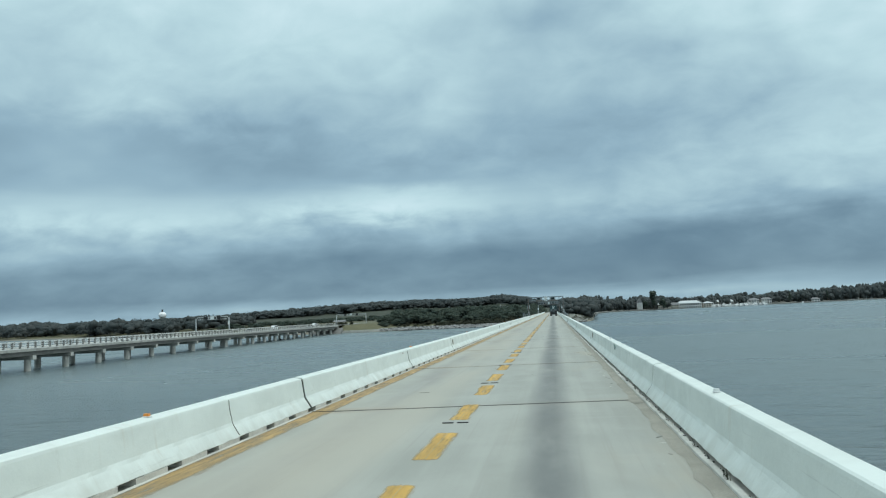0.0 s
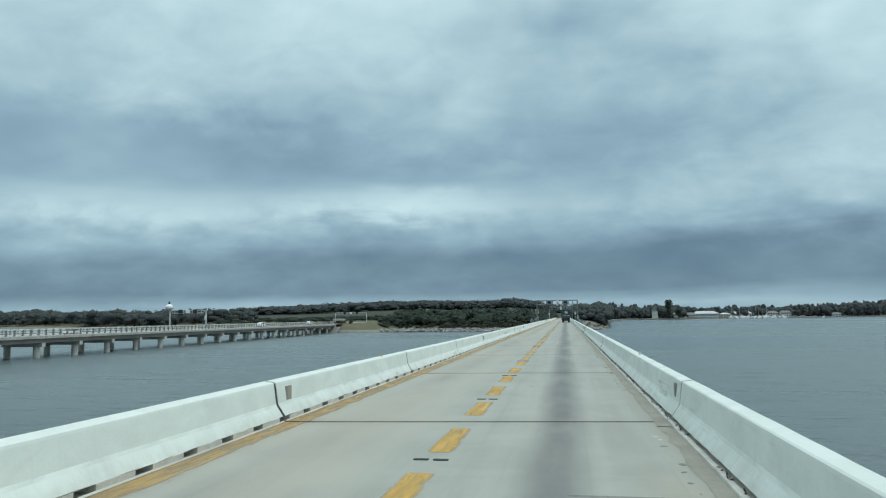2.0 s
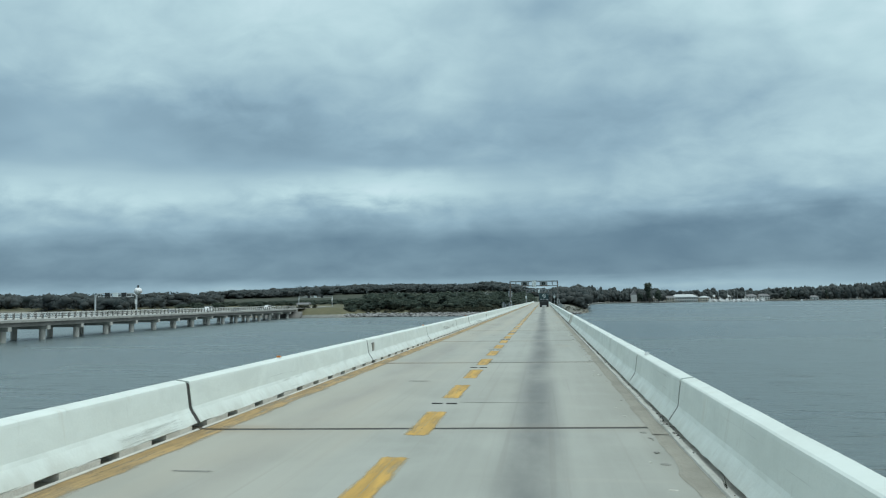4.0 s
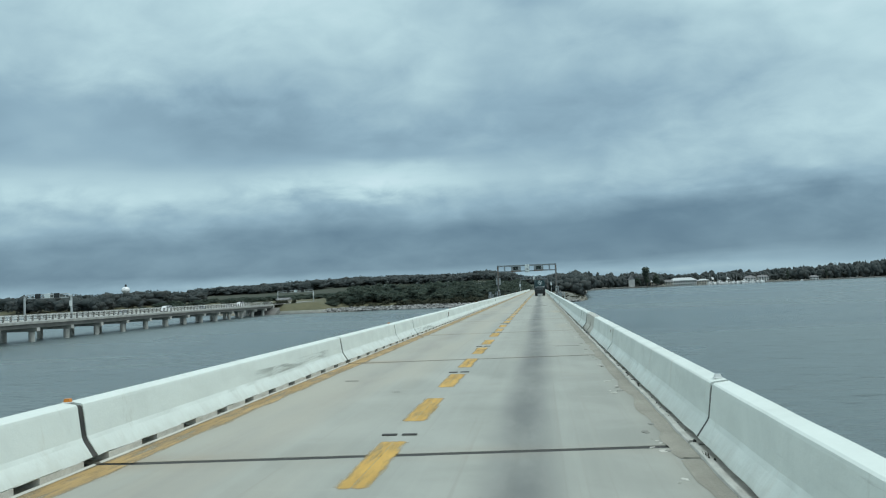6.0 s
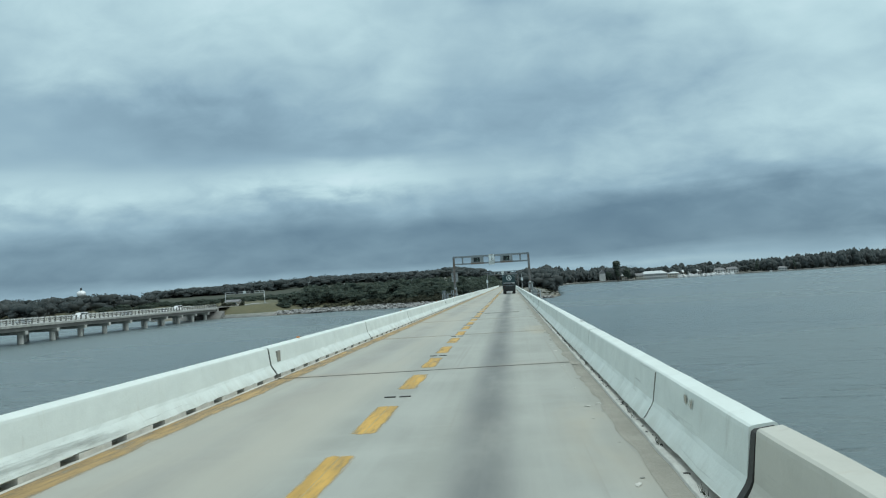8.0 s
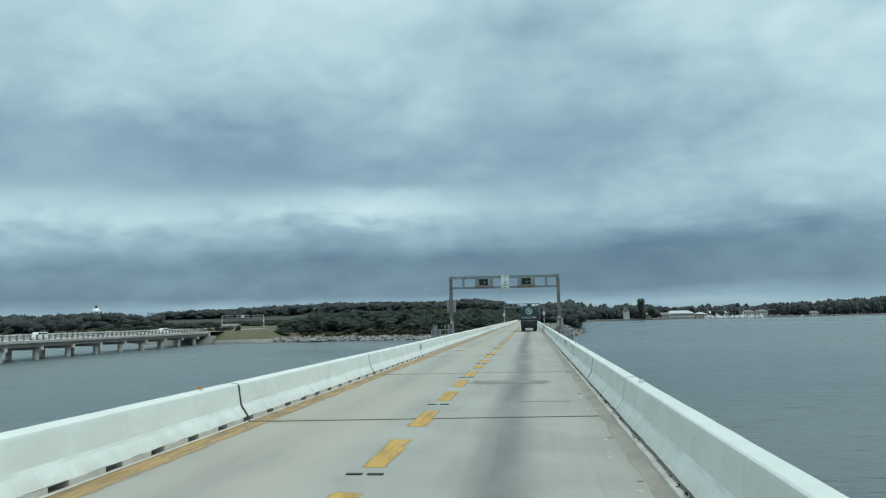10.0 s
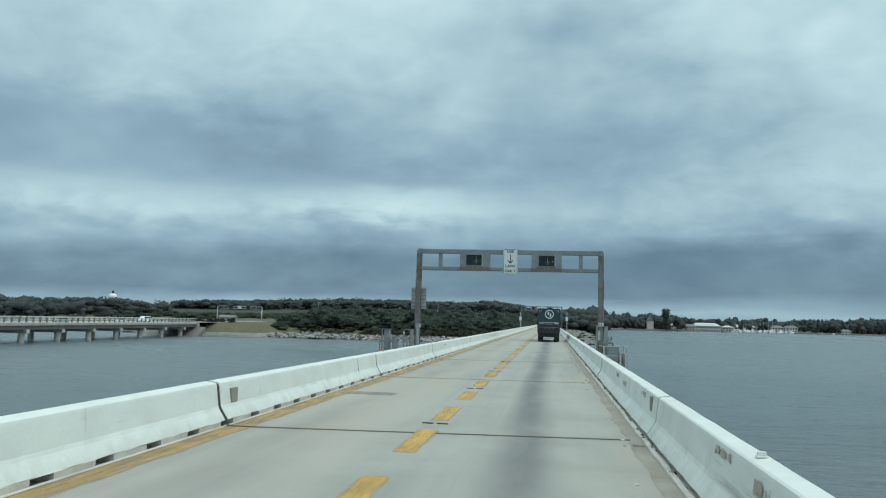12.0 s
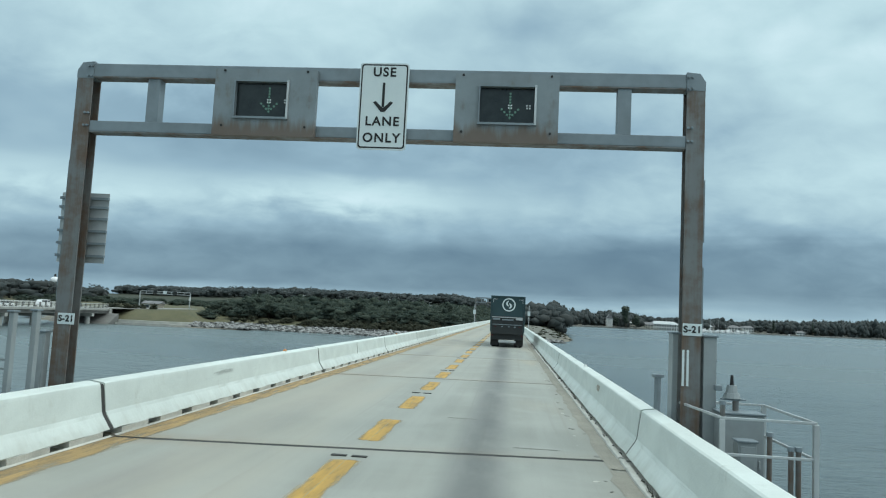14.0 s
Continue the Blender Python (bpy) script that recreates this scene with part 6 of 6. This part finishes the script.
# ---- buildings on the east shore ----
def house(name, x, y, w, d, h, roof_h, wall, roof, label, cols, rows, turn=0, hip=False, z=None):
    """A building with walls, roof, and rows of windows on the side towards the water."""
    t = thing(name, pose(x, y, land_z(x, y) - 0.3 if z is None else z, 0, 0, turn), label, "building", "buildings on the far shore")
    bm = B()
    box(bm, (-w / 2, -d / 2, -2.0), (w / 2, d / 2, h))
    wl = part("wall", bm, wall, t)
    bm = B()
    o = 0.7
    if hip:
        pts = [(-w / 2 - o, -d / 2 - o, h + 0.01), (w / 2 + o, -d / 2 - o, h + 0.01), (w / 2 + o, d / 2 + o, h + 0.01), (-w / 2 - o, d / 2 + o, h + 0.01),
               (-w / 2 + d * 0.35, 0, h + roof_h), (w / 2 - d * 0.35, 0, h + roof_h)]
        v = [bm.verts.new(p) for p in pts]
        for q in ((0, 1, 5, 4), (1, 2, 5), (2, 3, 4, 5), (3, 0, 4), (3, 2, 1, 0)):
            bm.faces.new([v[i] for i in q])
    else:
        extrude_profile(bm, [(-d / 2 - o, h + 0.01), (d / 2 + o, h + 0.01), (0, h + roof_h)], -w / 2 - o, w / 2 + o)
        bmesh.ops.transform(bm, matrix=Matrix.Rotation(radians(90), 4, "Z"), verts=bm.verts)
    part("roof", bm, roof, t)
    for r in range(rows):
        for c in range(cols):
            cx = -w / 2 + w * (c + 0.5) / cols
            cz = h * (r + 0.5) / rows
            ww, hh = w / cols * 0.30, h / rows * 0.30
            bm = B()
            ring_panel(bm, (cx - ww - 0.12, cx + ww + 0.12, cz - hh - 0.12, cz + hh + 0.12), (cx - ww, cx + ww, cz - hh, cz + hh), -d / 2 - 0.10, -d / 2 - 0.002)
            win = part("window", bm, M_SIGN, t)
            bm = B()
            box(bm, (cx - ww, -d / 2 - 0.06, cz - hh), (cx + ww, -d / 2 - 0.003, cz + hh))
            part("pane", bm, M_GLASS, win)
    return t


house("waterfront_hall", 265, 1500, 46, 22, 10.5, 5.0, M_WALL, M_ROOF_PALE, "long white waterfront hall with a pale roof", 11, 2, 0, True)
house("waterfront_hall", 302, 1506, 19, 20, 11.5, 3.0, M_TAN, M_ROOF_PALE, "tan block beside the white waterfront hall", 4, 3, 0, True)
house("house", 164, 1434, 12, 10, 14, 7, M_WALL, M_ROOF, "white gabled house among the trees", 3, 2, 90)
for i, (x, y, w, h, wall, lab) in enumerate(((372, 1640, 20, 7, M_WALL, "white house behind the marina"), (400, 1660, 18, 6, M_TAN, "tan house behind the marina"), (430, 1670, 22, 8, M_WALL, "white two-storey house behind the marina"),
                                             (345, 1650, 16, 6, M_TAN, "tan house with a grey roof"), (462, 1690, 20, 9, M_WALL, "pale house near the marina"), (565, 1770, 34, 12, M_WALL, "pale three-storey house on the shore"),
                                             (650, 1850, 20, 7, M_TAN, "low tan house beside trees"), (720, 1900, 18, 8, M_WALL, "white house at the water's edge"), (820, 1990, 30, 7, M_TAN, "long low tan house on the shore"),
                                             (930, 2070, 40, 8, M_WALL, "long white building with a grey roof"), (1050, 2150, 34, 8, M_WALL, "white shed near the beach"),
                                             (118, 1475, 11, 8, M_TAN, "tan cottage between the shore trees"), (208, 1464, 13, 9, M_TAN, "tan gabled cottage among trees"), (236, 1482, 14, 8, M_TAN, "low tan house at the shore"),
                                             (580, 1745, 18, 7, M_WALL, "white house set back from the beach"), (590, 1785, 16, 6, M_TAN, "tan house under tall trees"), (690, 1868, 22, 8, M_WALL, "pale house with wide gables"),
                                             (770, 1942, 20, 7, M_WALL, "white cottage on the low shore"), (88, 1395, 10, 7, M_TAN, "small tan cottage by the water"))):
    house("house", x, y, w, 11, h, 4.0, wall, M_ROOF if i % 3 else M_ROOF_PALE, lab, max(3, int(w / 5)), 2 if h > 6.5 else 1, 0, i % 2 == 0)

rs = np.random.RandomState(17)
for i in range(16):
    x = 335 + 13 * i + rs.uniform(-4, 4)
    y = shore(x) + rs.uniform(95, 175)
    house("house", x, y, rs.uniform(11, 19), 10, rs.uniform(5, 8), 3.5, M_WALL if i % 2 else M_TAN, M_ROOF if i % 4 else M_ROOF_PALE, "small house on the slope behind the marina", 3, 2, 0, i % 3 == 0)

# small works building and lamp posts on the near bank
house("shed", -152, 520, 7, 5, 3.0, 1.2, M_TAN, M_ROOF, "small tan works shed on the bank", 2, 1)
house("shed", -62, 560, 9, 5, 3.0, 1.5, M_WALL, M_ROOF, "pale shed half hidden by trees", 2, 1)


bulk = thing("bulkhead", pose(0, 0, 0), "low dark timber bulkhead along the far shore", "wall", kind="structure")
part("sheeting", wall_line([(x, shore(x) - 2.0) for x in list(range(48, 110, 8)) + list(range(110, 1500, 30))], ZW - 1.5, ZW + 1.7, 1.0), M_GIRDER, bulk)
part("coping", wall_line([(x, shore(x) - 2.2) for x in list(range(48, 110, 8)) + list(range(110, 1500, 30))], ZW + 1.71, ZW + 2.2, 1.6), M_CONC, bulk)

# ---- boats and jetty ----
def boat(x, y, s, mast, label):
    t = thing("boat", pose(x, y, ZW, 0, 0, 80 + 25 * math.sin(x)), label, "boat", "boats in the marina")
    bm = B()
    sec = [(-4.0, 1.3), (-1.0, 1.5), (2.0, 1.1), (4.2, 0.05)]
    rows_ = [[bm.verts.new((xx * s, sgn * hw * k * s, zz * s)) for sgn in (-1, 1) for k, zz in ((0.55, -0.4), (1.0, 1.1))] for xx, hw in sec]
    for a, b in zip(rows_, rows_[1:]):
        for q in ((0, 1), (3, 2), (1, 3), (2, 0)):
            bm.faces.new((a[q[0]], a[q[1]], b[q[1]], b[q[0]]))
    bm.faces.new([rows_[0][i] for i in (0, 1, 3, 2)])
    bmesh.ops.recalc_face_normals(bm, faces=bm.faces)
    part("hull", bm, M_HULL, t)
    bm = B()
    box(bm, (-2.2 * s, -0.9 * s, 1.11 * s), (1.2 * s, 0.9 * s, 2.3 * s), 0.15 * s)
    part("cabin", bm, M_HULL, t)
    bm = B()
    box(bm, (-2.0 * s, -0.93 * s, 1.6 * s), (1.0 * s, 0.93 * s, 2.0 * s), 0.02)
    part("cabin_window", bm, M_GLASS, t)
    if mast:
        bm = B()
        rod(bm, (0.3 * s, 0, 2.3 * s), (0.3 * s, 0, 11 * s), 0.09 * s, 0.05 * s, 8)
        part("mast", bm, M_ALU, t)
        bm = B()
        rod(bm, (0.2 * s, 0, 3.0 * s), (-3.4 * s, 0, 3.0 * s), 0.12 * s, sides=8)
        part("boom", bm, M_HULL, t)


rs = np.random.RandomState(8)
for i in range(52):
    x = 311 + 2.5 * i + rs.uniform(-1.5, 1.5)
    boat(x, shore(x) - rs.uniform(12, 40), rs.uniform(1.3, 2.4), i % 3 == 0, "white sailing boat moored in the marina" if i % 3 == 0 else "white motor boat moored in the marina")
boat(520, shore(520) - 60, 1.4, False, "white motor boat moored off the shore")
jetty = thing("jetty", pose(295, 1478, ZW), "pale wooden jetty with piles by the hall", "jetty")
bm = B()
box(bm, (-20, -1.5, 1.6), (60, 1.5, 1.9), 0.03)
part("walkway", bm, M_PIER, jetty)
for i in range(12):
    bm = B()
    rod(bm, (-18 + 7 * i, -1.3, -3), (-18 + 7 * i, -1.3, 3.2), 0.35, sides=10)
    part("pile", bm, M_WALL, jetty)

# posts, signs and lamps on the road ahead
for x, y, h, lab in ((-5.3, 372, 5.2, "white sign on a post beside the gantry"), (6.4, 372, 5.5, "white sign on a post ahead")):
    t = thing("road_sign", pose(x, y, -0.6), lab, "sign", "road signs ahead")
    bm = B()
    rod(bm, (0, 0, 0), (0, 0, h), 0.08)
    part("post", bm, M_ALU, t)
    bm = B()
    box(bm, (-0.3, -0.12, h * 0.6), (0.3, -0.082, h * 0.6 + 0.95), 0.01)
    part("panel", bm, M_SIGN, t)
for i in range(5):
    x, y = -120 + 20 * i, 560 + 9 * i
    t = thing("street_lamp", pose(x, y, land_z(x, y) - 0.2), "pale street lamp on the bank", "street lamp", "street lamps on the bank")
    bm = B()
    rod(bm, (0, 0, 0), (0, 0, 9), 0.12, 0.07)
    part("pole", bm, M_ALU, t)
    bm = B()
    box(bm, (0.0, -0.12, 8.9), (1.3, 0.12, 9.1), 0.04)
    part("head", bm, M_PLASTIC, t)
